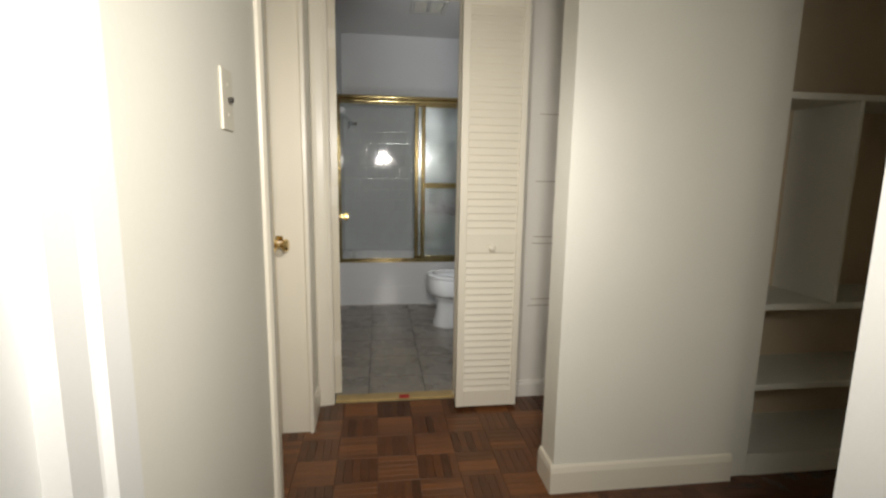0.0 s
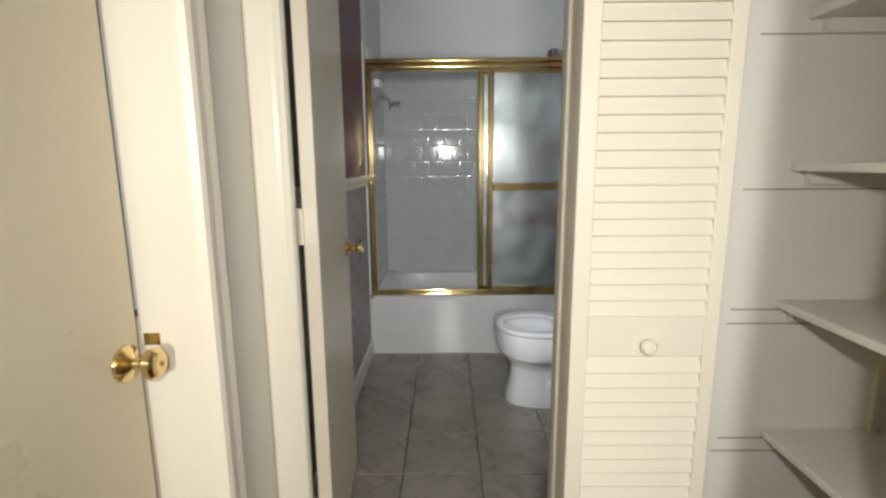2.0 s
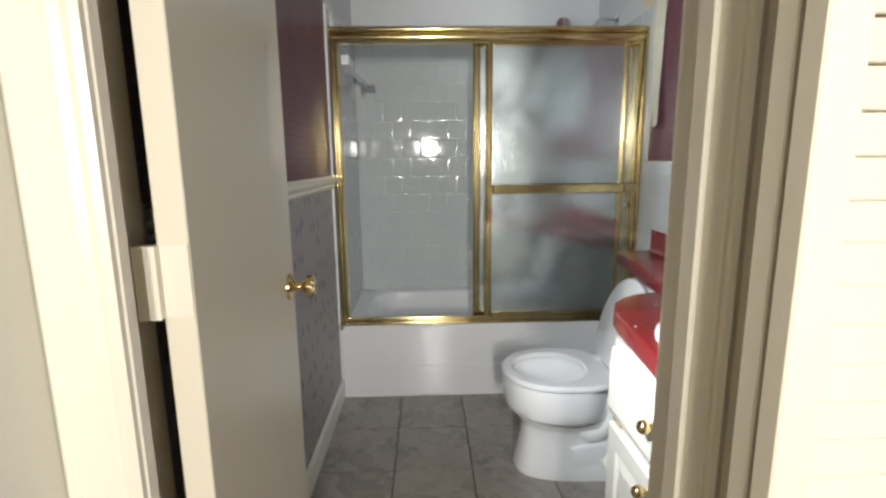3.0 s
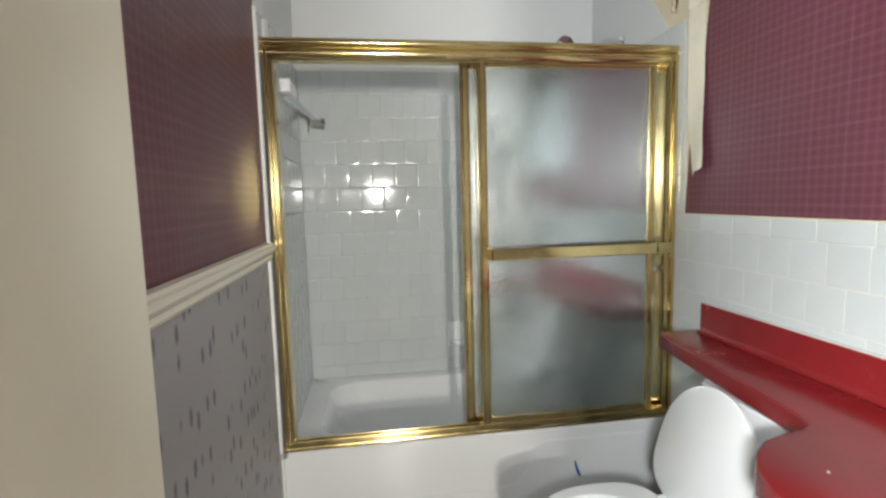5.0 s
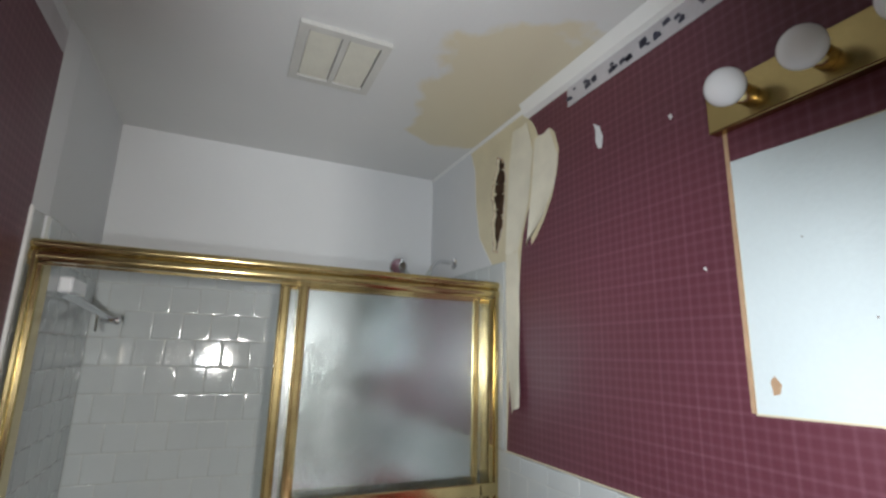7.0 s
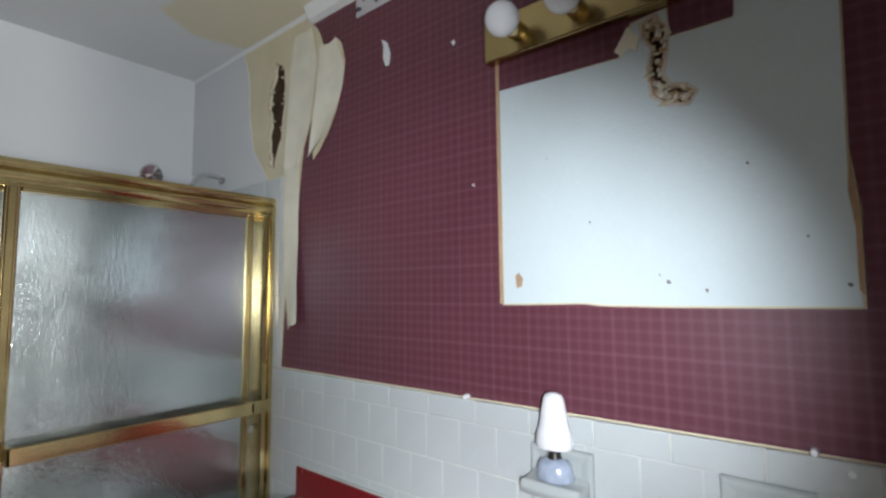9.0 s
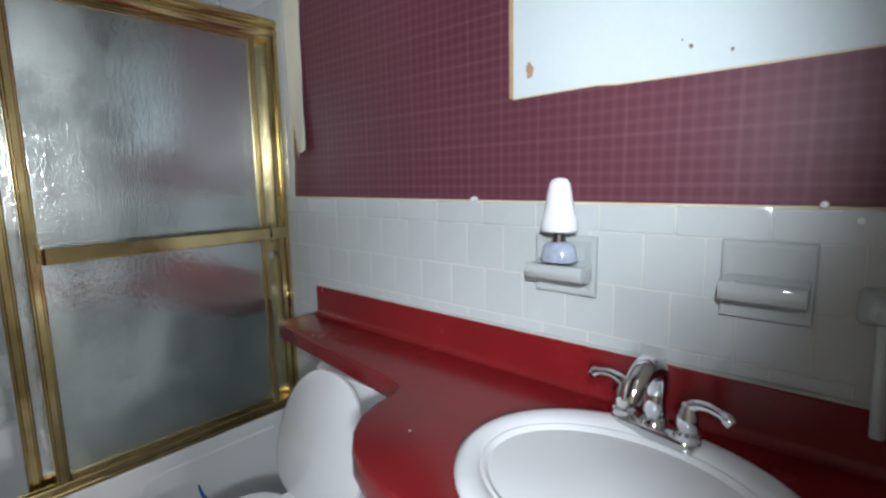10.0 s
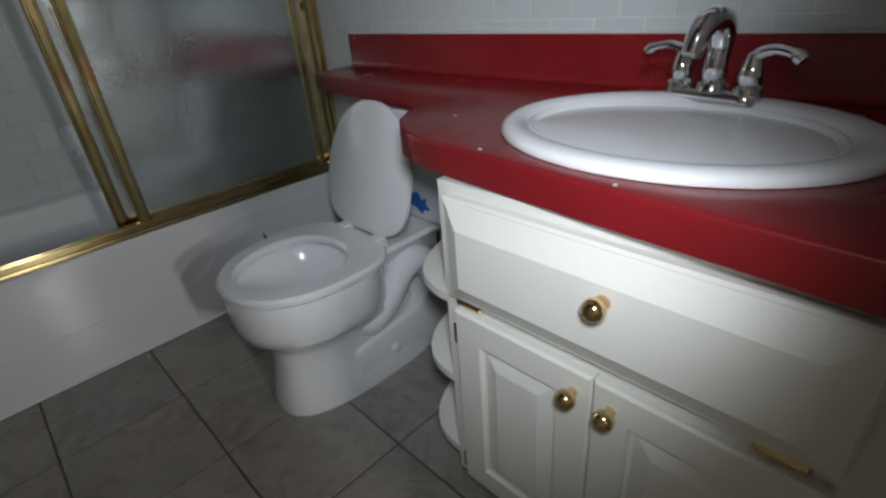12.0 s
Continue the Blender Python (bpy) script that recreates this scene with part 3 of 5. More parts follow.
prism(bm, [(-0.575, 2.235), (-0.566, 2.262), (-0.590, 2.245), (-0.604, 2.205), (-0.597, 2.170), (-0.583, 2.172), (-0.573, 2.200)], "x", 1.5165, 1.5192)
prism(bm, [(-0.842, 2.16), (-0.850, 2.165), (-0.856, 2.155), (-0.848, 2.147)], "x", 1.5175, 1.5192)
prism(bm, [(-0.905, 1.748), (-0.912, 1.752), (-0.914, 1.742)], "x", 1.5175, 1.5192)
setting("wallpaper_tears", bm, "bathwall")

# paper border and crown under the bath ceiling
M["border"] = material("border_paper", (0.52, 0.50, 0.52), 0.6, vary=0.1, scale=12, fine=90, bump=0.2)
M["ink"] = material("border_print", (0.06, 0.06, 0.09), 0.6, vary=0.3, scale=40, fine=90, bump=0.1)
setting("border_right", boxes((1.5195, 1.523, -1.76, -0.442, 2.380, 2.452)), "border")
setting("border_left", boxes((-0.001, 0.003, -1.76, -0.02, 2.380, 2.452)), "border")
bm = bmesh.new()
rng = random.Random(8)
y = -0.47
while y > -1.74:
    for side in (0, 1):
        x0, x1 = ((1.5185, 1.5195), (0.003, 0.004))[side]
        for k in range(3):
            a, b, s = y + rng.uniform(-0.02, 0.02), 2.416 + rng.uniform(-0.015, 0.015), rng.uniform(0.006, 0.015)
            prism(bm, [(a - s, b - s * 0.4), (a + s * 0.9, b - s * 0.7), (a + s * 1.2, b + s * 0.4), (a - s * 0.4, b + s * 0.8)], "x", x0, x1)
    y -= 0.062
part("border_print", bm, "ink", kind="stuff")
bm = bmesh.new()
prism(bm, [(1.523, 2.449), (1.498, 2.455), (1.490, 2.475), (1.480, 2.4985), (1.523, 2.4985)], "y", -1.76, -0.20)
prism(bm, [(1.523, 2.486), (1.514, 2.488), (1.511, 2.4985), (1.523, 2.4985)], "y", -0.1995, 0.743)
setting("crown_right", bm, "white")

setting("wallpaper_left", boxes((-0.001, 0.0025, -1.76, -0.022, 1.10, 2.380)), "maroon")
setting("wainscot_left", boxes((-0.001, 0.0025, -1.76, -0.022, 0.09, 1.10)), "brushmark")
bm = bmesh.new()
prism(bm, [(0.0, 1.088), (0.010, 1.088), (0.018, 1.098), (0.016, 1.108), (0.022, 1.114), (0.030, 1.124), (0.030, 1.136), (0.022, 1.140), (0.020, 1.148), (0.0, 1.150)], "y", -1.76, -0.018)
setting("chair_rail", bm, "cream")
bm = bmesh.new()
prism(bm, [(0.0, 0.0), (0.014, 0.0), (0.014, 0.085), (0.008, 0.10), (0.0, 0.102)], "y", -1.76, -0.004)
setting("baseboard_bath", bm, "white")
setting("tile_edge_trim", boxes((0.0, 0.012, -0.030, -0.018, 0.40, 1.912), (0.0, 0.012, -0.018, 0.0, 0.102, 0.372), bevel=0.003), "caulk")
setting("caulk_tub", boxes((0.002, 1.518, -0.008, 0.0, -0.002, 0.008), bevel=0.003), "caulk")

# bath doorway wall and hall walls
setting("wall_near", boxes((-0.14, 0.127, -1.88, -1.862, -0.08, CB), (-0.14, 0.086, -1.862, -1.76, -0.08, CB), (0.786, 1.70, -1.88, -1.76, -0.08, CB), (0.086, 0.786, -1.862, -1.76, 2.045, CB), (0.127, 0.786, -1.88, -1.862, 2.045, CB)), "closet")
setting("wall_hall_left", boxes((-0.11, 0.09, -3.90, -3.03, -0.08, H), (-0.11, 0.055, -2.13, -1.88, -0.08, H), (-0.11, 0.09, -3.03, -2.13, 2.06, H)), "hallwall")
setting("wall_hall_mid", boxes((1.02, 1.755, -2.68, -2.545, -0.08, H), (1.02, 1.07, -2.545, -1.88, 2.045, H)), "hallwall")
setting("wall_closet", boxes((1.62, 1.70, -2.545, -1.88, -0.08, H), (1.755, 1.80, -2.66, -2.34, -0.08, H)), "closet")
setting("wall_hall_near", boxes((-1.6, 0.09, -3.95, -3.90, -0.08, H), (0.99, 3.2, -3.95, -3.80, -0.08, H), (0.09, 0.99, -3.95, -3.80, 2.06, H)), "hallwall")
setting("wall_hall_end", boxes((3.1, 3.2, -3.80, -2.66, -0.08, H), (2.75, 3.1, -2.70, -2.66, -0.08, H), (1.80, 3.1, -2.34, -2.26, -0.08, H)), "hallwall")
setting("wall_room", boxes((-1.6, -1.5, -5.8, -3.95, -0.08, H), (3.1, 3.2, -5.8, -3.95, -0.08, H), (-1.6, 3.2, -5.8, -5.7, -0.08, H)), "hallwall")
setting("wall_beyond_door", boxes((-0.9, -0.82, -3.9, -1.7, -0.08, H), (-0.82, -0.08, -3.9, -3.82, -0.08, H), (-0.82, -0.14, -1.74, -1.70, -0.08, H)), "hallwall")


def board(pts, axis, a0, a1, name, mat="cream"):
    bm = bmesh.new()
    prism(bm, pts, axis, a0, a1)
    return setting(name, bm, mat)


def casing_profile(u0, u1, v0, out):
    """Moulded casing across from u0 to u1, rising from v0 by out."""
    d, o = u1 - u0, out
    return [(u0, v0), (u0, v0 + o * 0.55), (u0 + d * 0.10, v0 + o * 0.75), (u0 + d * 0.22, v0 + o * 0.6), (u0 + d * 0.34, v0 + o * 0.8),
            (u0 + d * 0.70, v0 + o), (u0 + d * 0.92, v0 + o), (u1, v0 + o * 0.7), (u1, v0)]


# bath door frame
board(casing_profile(0.137, 0.058, -1.88, -0.018), "z", 0.0, 2.10, "casing_bath_left")
board(casing_profile(0.778, 0.840, -1.88, -0.018), "z", 0.0, 2.10, "casing_bath_right")
setting("jamb_bath", boxes((0.127, 0.139, -1.882, -1.862, 0.0, 2.045), (0.086, 0.098, -1.862, -1.758, 0.0, 2.045), (0.098, 0.127, -1.866, -1.862, 0.0, 2.045), (0.773, 0.786, -1.882, -1.758, 0.0, 2.045), (0.098, 0.773, -1.862, -1.758, 2.032, 2.045),
                           (0.765, 0.773, -1.845, -1.812, 0.0, 2.032), bevel=0.002), "cream")
setting("threshold", boxes((0.141, 0.772, -1.872, -1.80, -0.004, 0.012), bevel=0.003), "threshold")

# frame of the slab door in the left wall: deep reveal with stops, casing at the near side
setting("jamb_hall_far", boxes((-0.10, 0.057, -2.145, -2.13, 0.0, 2.045)), "cream")
M["weather"] = material("weathered_blue_strip", (0.12, 0.20, 0.26), 0.6, vary=0.15, scale=14, fine=90, bump=0.1)
M["rebate"] = material("bare_rebate_wood", (0.17, 0.07, 0.035), 0.7, vary=0.2, scale=14, fine=90, bump=0.2)
setting("weather_strip", boxes((-0.090, -0.078, -2.165, -2.146, 0.965, 2.040), bevel=0.002), "weather")
setting("weather_strip_end", boxes((-0.092, -0.076, -2.165, -2.146, 0.950, 0.964), bevel=0.001), "dark")
setting("door_rebate", boxes((-0.100, -0.082, -2.165, -2.146, 0.0, 0.860), bevel=0.001), "rebate")
setting("strike_plate", boxes((-0.070, -0.040, -2.1475, -2.1452, 0.895, 0.918), bevel=0.0008), "brass")
setting("jamb_hall_near", boxes((-0.10, 0.092, -3.03, -3.015, 0.0, 2.045)), "cream")
setting("jamb_hall_head", boxes((-0.10, 0.092, -3.015, -2.145, 2.045, 2.058)), "cream")
board([(0.054, -2.16), (0.068, -2.156), (0.072, -2.145), (0.071, -2.128), (0.064, -2.122), (0.068, -2.114), (0.071, -2.095), (0.066, -2.078), (0.055, -2.074)], "z", 0.0, 2.10, "casing_slab_far")
board([(0.088, -3.005), (0.098, -3.008), (0.104, -3.02), (0.104, -3.055), (0.098, -3.066), (0.088, -3.068)], "z", 0.0, 2.10, "casing_slab_near")
# doorway that the walk starts in
board([(0.088, -3.952), (0.104, -3.950), (0.104, -3.905), (0.124, -3.902), (0.124, -3.862), (0.104, -3.858), (0.112, -3.835), (0.120, -3.83), (0.120, -3.785), (0.108, -3.775), (0.088, -3.77)], "z", 0.0, 2.06, "jamb_start_left", "white")
board([(0.992, -3.952), (0.980, -3.950), (0.980, -3.90), (0.974, -3.898), (0.974, -3.775), (0.992, -3.77)], "z", 0.0, 2.06, "jamb_start_right", "white")


def skirting(name, pts, axis, a0, a1, mat="cream"):
    return board(pts, axis, a0, a1, name, mat)


SK = [(0, 0), (0.014, 0), (0.014, 0.085), (0.009, 0.105), (0.004, 0.112), (0, 0.112)]
skirting("baseboard_mid_front", [(-2.68 - u, v) for u, v in SK], "x", 1.006, 1.755)
skirting("baseboard_mid_side", [(1.02 - u, v) for u, v in SK], "y", -2.68, -2.545)
skirting("baseboard_closet_far", [(-1.88 - u, v * 0.8) for u, v in SK], "x", 1.05, 1.62, "closet")
skirting("baseboard_left_far", [(0.055 + u, v) for u, v in SK], "y", -2.073, -1.900)
skirting("baseboard_left_near", [(0.09 + u, v) for u, v in SK], "y", -3.77, -3.07)

# pencil and cleat marks on the closet's far wall
bm = bmesh.new()
for x0, z in ((1.17, 1.490), (1.165, 1.157), (1.165, 0.873), (1.16, 0.838), (1.165, 0.540), (1.15, 0.505)):
    box(bm, x0, 1.60, -1.8815, -1.880, z, z + 0.0035)
M["mark"] = material("old_paint_line", (0.36, 0.30, 0.23), 0.7, vary=0.25, scale=25, fine=90, bump=0.1)
setting("closet_marks", bm, "mark")

# ---- shower enclosure ----


def gold_bar(bm, x0, x1, y0, y1, z0, z1, b=0.004):
    box(bm, x0, x1, y0, y1, z0, z1, bevel=b, seg=2)


shower = thing("shower_enclosure", (0.76, 0.03, 0.385), "brass-framed obscure-glass sliding shower doors on a white tub, half open", "shower door")


def bead(y, z0, z1, out, n=9):
    """Points of a rounded moulding that bulges towards the room, from z1 down to z0."""
    return [(y - out * math.sin(math.pi * k / (n - 1)), z1 + (z0 - z1) * k / (n - 1)) for k in range(n)]


for name, pts in (("header", [(0.076, 1.760), (0.076, 1.824)] + bead(0.004, 1.797, 1.826, 0.010) + bead(0.002, 1.762, 1.794, 0.008)),
                  ("header_lip", [(0.014, 1.752), (0.014, 1.759), (0.001, 1.759), (0.001, 1.752)])):
    bm = bmesh.new()
    prism(bm, pts, "x", 0.002, 1.518)
    part(name, bm, "gold", shower, smooth=True)
for name, d in (("sill_track", (0.000, 0.078, 0.386, 0.402, 0.005)), ("sill_lip", (0.0005, 0.010, 0.4022, 0.424, 0.003)), ("sill_guide", (0.038, 0.046, 0.4022, 0.418, 0.003))):
    bm = bmesh.new()
    gold_bar(bm, 0.002, 1.518, *d)
    part(name, bm, "gold", shower)
for side in (0, 1):
    bm = bmesh.new()
    xa, xb = ((0.019, 0.050), (1.470, 1.512))[side]
    gold_bar(bm, xa, xb, 0.004, 0.074, 0.402, 1.760, 0.004)
    xc = (0.019, 1.492)[side]
    gold_bar(bm, xc, xc + 0.016, -0.006, 0.006, 0.402, 1.790, 0.004)
    part("jamb", bm, "gold", shower)


def door_panel(x0, x1, y, z0, z1):
    p = part("door_panel", boxes((x0 + 0.030, x1 - 0.018, y - 0.003, y + 0.003, z0 + 0.028, z1 - 0.028)), "glass", shower, "obscure glass sliding panel")
    p.visible_shadow = False
    for xa, xb in ((x0, x0 + 0.034), (x1 - 0.022, x1)):
        bm = bmesh.new()
        gold_bar(bm, xa, xb, y - 0.013, y + 0.013, z0, z1, 0.004)
        gold_bar(bm, xa + 0.007, xb - 0.007, y - 0.017, y + 0.017, z0 + 0.01, z1 - 0.01, 0.003)
        part("stile", bm, "gold", p)
    for za, zb in ((z0, z0 + 0.034), (z1 - 0.034, z1)):
        bm = bmesh.new()
        gold_bar(bm, x0 + 0.034, x1 - 0.022, y - 0.011, y + 0.011, za, zb, 0.003)
        part("rail", bm, "gold", p)
    return p


inner = door_panel(0.686, 1.508, 0.054, 0.410, 1.775)
outer = door_panel(0.742, 1.428, 0.020, 0.410, 1.775)
bm = bmesh.new()
gold_bar(bm, 0.772, 1.480, -0.040, -0.032, 1.052, 1.096, 0.003)
gold_bar(bm, 0.772, 0.782, -0.040, 0.006, 1.052, 1.096, 0.003)
gold_bar(bm, 1.410, 1.422, -0.040, 0.006, 1.056, 1.092, 0.003)
part("towel_bar", bm, "gold", outer)
bm = bmesh.new()
lathe(bm, [(0.0, 0.0), (0.012, 0.0), (0.014, 0.010), (0.010, 0.018), (0.0, 0.02)], (1.450, 0.030, 0.985), "y", 16)
part("pull_knob", bm, "chrome", inner, "small chrome pull knob", smooth=True)

# ---- bathtub ----


def rounded(x0, x1, y0, y1, r, z, n=7):
    pts = []
    for cx, cy, a0 in ((x1 - r, y1 - r, 0), (x0 + r, y1 - r, 90), (x0 + r, y0 + r, 180), (x1 - r, y0 + r, 270)):
        for k in range(n):
            a = radians(a0 + 90 * k / (n - 1))
            pts.append(Vector((cx + r * math.cos(a), cy + r * math.sin(a), z)))
    return pts


tub = thing("bathtub", (0.76, 0.37, 0.0), "empty white enamelled alcove bathtub with panelled apron on tiled floor", "bathtub")
bm = bmesh.new()
R = [rounded(0.019, 1.501, 0.0, 0.744, 0.004, 0.366), rounded(0.019, 1.501, 0.0, 0.744, 0.006, 0.380), rounded(0.024, 1.496, 0.005, 0.740, 0.012, 0.386),
     rounded(0.11, 1.42, 0.085, 0.675, 0.14, 0.386), rounded(0.122, 1.41, 0.097, 0.663, 0.14, 0.378), rounded(0.15, 1.39, 0.115, 0.645, 0.14, 0.30),
     rounded(0.22, 1.36, 0.135, 0.625, 0.13, 0.12), rounded(0.27, 1.33, 0.165, 0.60, 0.11, 0.075)]
loft(bm, R, cap=(False, True))
for f in bm.faces:
    f.normal_flip() if f.normal.z < -0.5 else None
part("basin", bm, "porcelain", tub, smooth=True)
bm = boxes((0.002, 1.518, 0.0, 0.035, 0.0, 0.366))
relief = [(0.10, 0.045), (0.10, 0.167), (0.80, 0.167), (0.850, 0.173), (0.893, 0.200), (0.922, 0.250), (0.940, 0.296), (0.960, 0.325), (1.00, 0.338), (1.39, 0.338), (1.42, 0.31), (1.42, 0.045)]
prism(bm, relief, "y", -0.0025, 0.0)
prism(bm, [(x * 0.992 + 0.007, z - 0.0035 if z > 0.1 else z + 0.0035) for x, z in relief], "y", -0.0045, -0.0025)
part("apron", bm, "porcelain", tub)
bm = bmesh.new()
lathe(bm, [(0.0, 0.0), (0.03, 0.0), (0.03, -0.012), (0.0, -0.016)], (1.39, 0.38, 0.25), "x", 20)
part("overflow_plate", bm, "chrome", tub, smooth=True)

hand = thing("hand_shower", (1.518, 0.44, 1.972), "chrome hand shower on an arm fixed to the alcove wall", "shower head")
bm = bmesh.new()
lathe(bm, [(0.0, 0.0), (0.028, 0.0), (0.026, -0.006), (0.014, -0.012), (0.0, -0.012)], (1.519, 0.44, 1.972), "x", 20)
part("flange", bm, "chrome", hand, smooth=True)
bm = bmesh.new()
tube(bm, [(1.515, 0.44, 1.972), (1.45, 0.435, 1.975), (1.40, 0.42, 1.95), (1.375, 0.40, 1.91)], 0.0105)
part("arm", bm, "chrome", hand, smooth=True)
bm = bmesh.new()
tube(bm, [(1.375, 0.40, 1.91), (1.33, 0.36, 1.86), (1.26, 0.31, 1.855), (1.20, 0.27, 1.885)], [0.012, 0.013, 0.012, 0.010])
part("handle", bm, "ceramic", hand, smooth=True)
bm = bmesh.new()
lathe(bm, [(0.0, 0.022), (0.022, 0.020), (0.036, 0.006), (0.038, -0.010), (0.033, -0.016), (0.0, -0.012)], (1.166, 0.25, 1.893), "y", 24)
part("spray_head", bm, "chrome", hand, smooth=True)

bracket = thing("shower_bracket", (0.018, 0.42, 1.68), "small white bracket with chrome spray head on the tiled wall", "shower bracket")
part("holder", boxes((0.026, 0.068, 0.24, 0.42, 1.700, 1.752), bevel=0.008, seg=3), "plastic", bracket)
bm = bmesh.new()
tube(bm, [(0.026, 0.30, 1.705), (0.06, 0.37, 1.685), (0.10, 0.45, 1.657), (0.135, 0.51, 1.635)], [0.020, 0.017, 0.012, 0.009])
part("arm", bm, "chrome", bracket, smooth=True)
part("clamp", boxes((0.092, 0.104, 0.50, 0.512, 1.585, 1.655), bevel=0.003, seg=2), "chrome", bracket)
bm = bmesh.new()
lathe(bm, [(0.0, 0.108), (0.011, 0.108), (0.013, 0.125), (0.013, 0.150), (0.018, 0.156), (0.018, 0.168), (0.0, 0.169)], (0, 0.51, 1.630), "x", 18)
part("spray_head", bm, "chrome", bracket, smooth=True)


def soap_dish(name, y0, y1, z0, z1, x, label, depth=0.062, mat="ceramic"):
    d = thing(name, (x, (y0 + y1) / 2, (z0 + z1) / 2), label, "soap dish")
    bm = bmesh.new()
    ym = (y0 + y1) / 2
    w = y1 - y0
    rim = lambda q, xx: [Vector((xx, a, b)) for a, b in ((y0 + q, z0 + q), (y1 - q, z0 + q), (y1 - q, z1 - q), (y0 + q, z1 - q))]
    loft(bm, [rim(0.0, x + 0.001), rim(0.0, x - 0.011), rim(0.003, x - 0.015), rim(0.008, x - 0.016), rim(0.013, x - 0.015), rim(0.024, x - 0.012)])
    part("backplate", bm, mat, d)
    bm = bmesh.new()
    zc = z0 + 0.066
    prism(bm, [(x - 0.009, zc + 0.014), (x - 0.03, zc + 0.004), (x - depth + 0.012, zc + 0.001), (x - depth + 0.006, zc + 0.006), (x - depth, zc + 0.003), (x - depth - 0.003, zc - 0.012), (x - depth + 0.004, zc - 0.027), (x - 0.03, zc - 0.034), (x - 0.009, zc - 0.024)], "y", y0 + 0.006, y1 - 0.006)
    bmesh.ops.bevel(bm, geom=list(bm.edges), offset=0.003, segments=2, affect="EDGES", profile=0.5)
    part("tray", bm, mat, d, smooth=True)
    return d


soap_dish("soap_dish", -1.588, -1.450, 1.005, 1.142, 1.512, "glossy grey ceramic soap dish set in tiles above red counter")
soap_dish("tumbler_holder", -1.216, -1.072, 1.000, 1.130, 1.512, "glossy grey ceramic holder in the tiles under an air freshener", depth=0.07)

fresh = thing("air_freshener", (1.460, -1.150, 1.055), "white air freshener with tapered cap and blue gel on ceramic holder", "air freshener")
bm = bmesh.new()
lathe(bm, [(0.0, 1.079), (0.039, 1.079), (0.041, 1.083), (0.040, 1.090), (0.036, 1.108), (0.030, 1.116), (0.016, 1.122), (0.0, 1.124)], (1.462, -1.150, 0), "z", 24, 0.8, 1.0)
part("jar", bm, "gel", fresh, "clear jar with pale blue gel", smooth=True)
bm = bmesh.new()
lathe(bm, [(0.017, 1.116), (0.013, 1.128), (0.012, 1.138), (0.020, 1.148)], (1.462, -1.150, 0), "z", 16)
part("neck", bm, "dark", fresh, smooth=True)
bm = bmesh.new()
lathe(bm, [(0.0, 1.144), (0.038, 1.143), (0.041, 1.150), (0.038, 1.172), (0.034, 1.182), (0.031, 1.196), (0.027, 1.222), (0.023, 1.242), (0.018, 1.251), (0.009, 1.255), (0.0, 1.256)], (1.462, -1.150, 0), "z", 28, 0.75, 1.0)
part("cap", bm, "plastic", fresh, smooth=True)

post = thing("towel_bar", (1.512, -1.68, 1.03), "glossy grey ceramic towel bar post on the tiled wall", "towel bar")
bm = bmesh.new()
loft(bm, [rounded(-0.03, 0.03, -0.035, 0.035, 0.01, 0.0), rounded(-0.028, 0.028, -0.033, 0.033, 0.012, 0.012), rounded(-0.018, 0.018, -0.02, 0.02, 0.012, 0.03),
          rounded(-0.017, 0.017, -0.022, 0.022, 0.012, 0.05), rounded(-0.010, 0.010, -0.014, 0.014, 0.008, 0.066)])
bmesh.ops.transform(bm, matrix=Matrix.Translation((1.512, -1.675, 1.05)) @ Matrix.Rotation(radians(-90), 4, "Y"), verts=bm.verts)
part("post", bm, "ceramic", post, smooth=True)
bm = bmesh.new()
tube(bm, [(1.470, -1.675, 1.04), (1.470, -1.676, 0.95), (1.470, -1.678, 0.86)], 0.010)
part("bar", bm, "ceramic", post, smooth=True)

niche = thing("tub_soap_dish", (0.77, 0.735, 0.58), "white ceramic soap dish on the tiled wall above the tub", "soap dish")
part("backplate", boxes((0.72, 0.86, 0.722, 0.734, 0.51, 0.64), bevel=0.005, seg=2), "porcelain", niche)
part("tray", boxes((0.735, 0.845, 0.675, 0.722, 0.525, 0.550), bevel=0.007, seg=3), "porcelain", niche)

# ---- ceiling grille, vanity light ----
grille = thing("ceiling_vent", (0.775, -0.18, CB), "square off-white ceiling exhaust grille, yellowed with age", "vent")
bm = bmesh.new()
holed(bm, [(0.632, -0.342), (0.918, -0.342), (0.918, -0.018), (0.632, -0.018)], [[(0.66, -0.314), (0.766, -0.314), (0.766, -0.046), (0.66, -0.046)], [(0.784, -0.314), (0.890, -0.314), (0.890, -0.046), (0.784, -0.046)]], "z", CB - 0.016, CB - 0.001)
part("frame", bm, "grille", grille)
for x0 in (0.664, 0.788):
    part("panel", boxes((x0, x0 + 0.098, -0.31, -0.05, CB - 0.012, CB - 0.006), bevel=0.002), "lens", grille, "yellowed plastic lens")

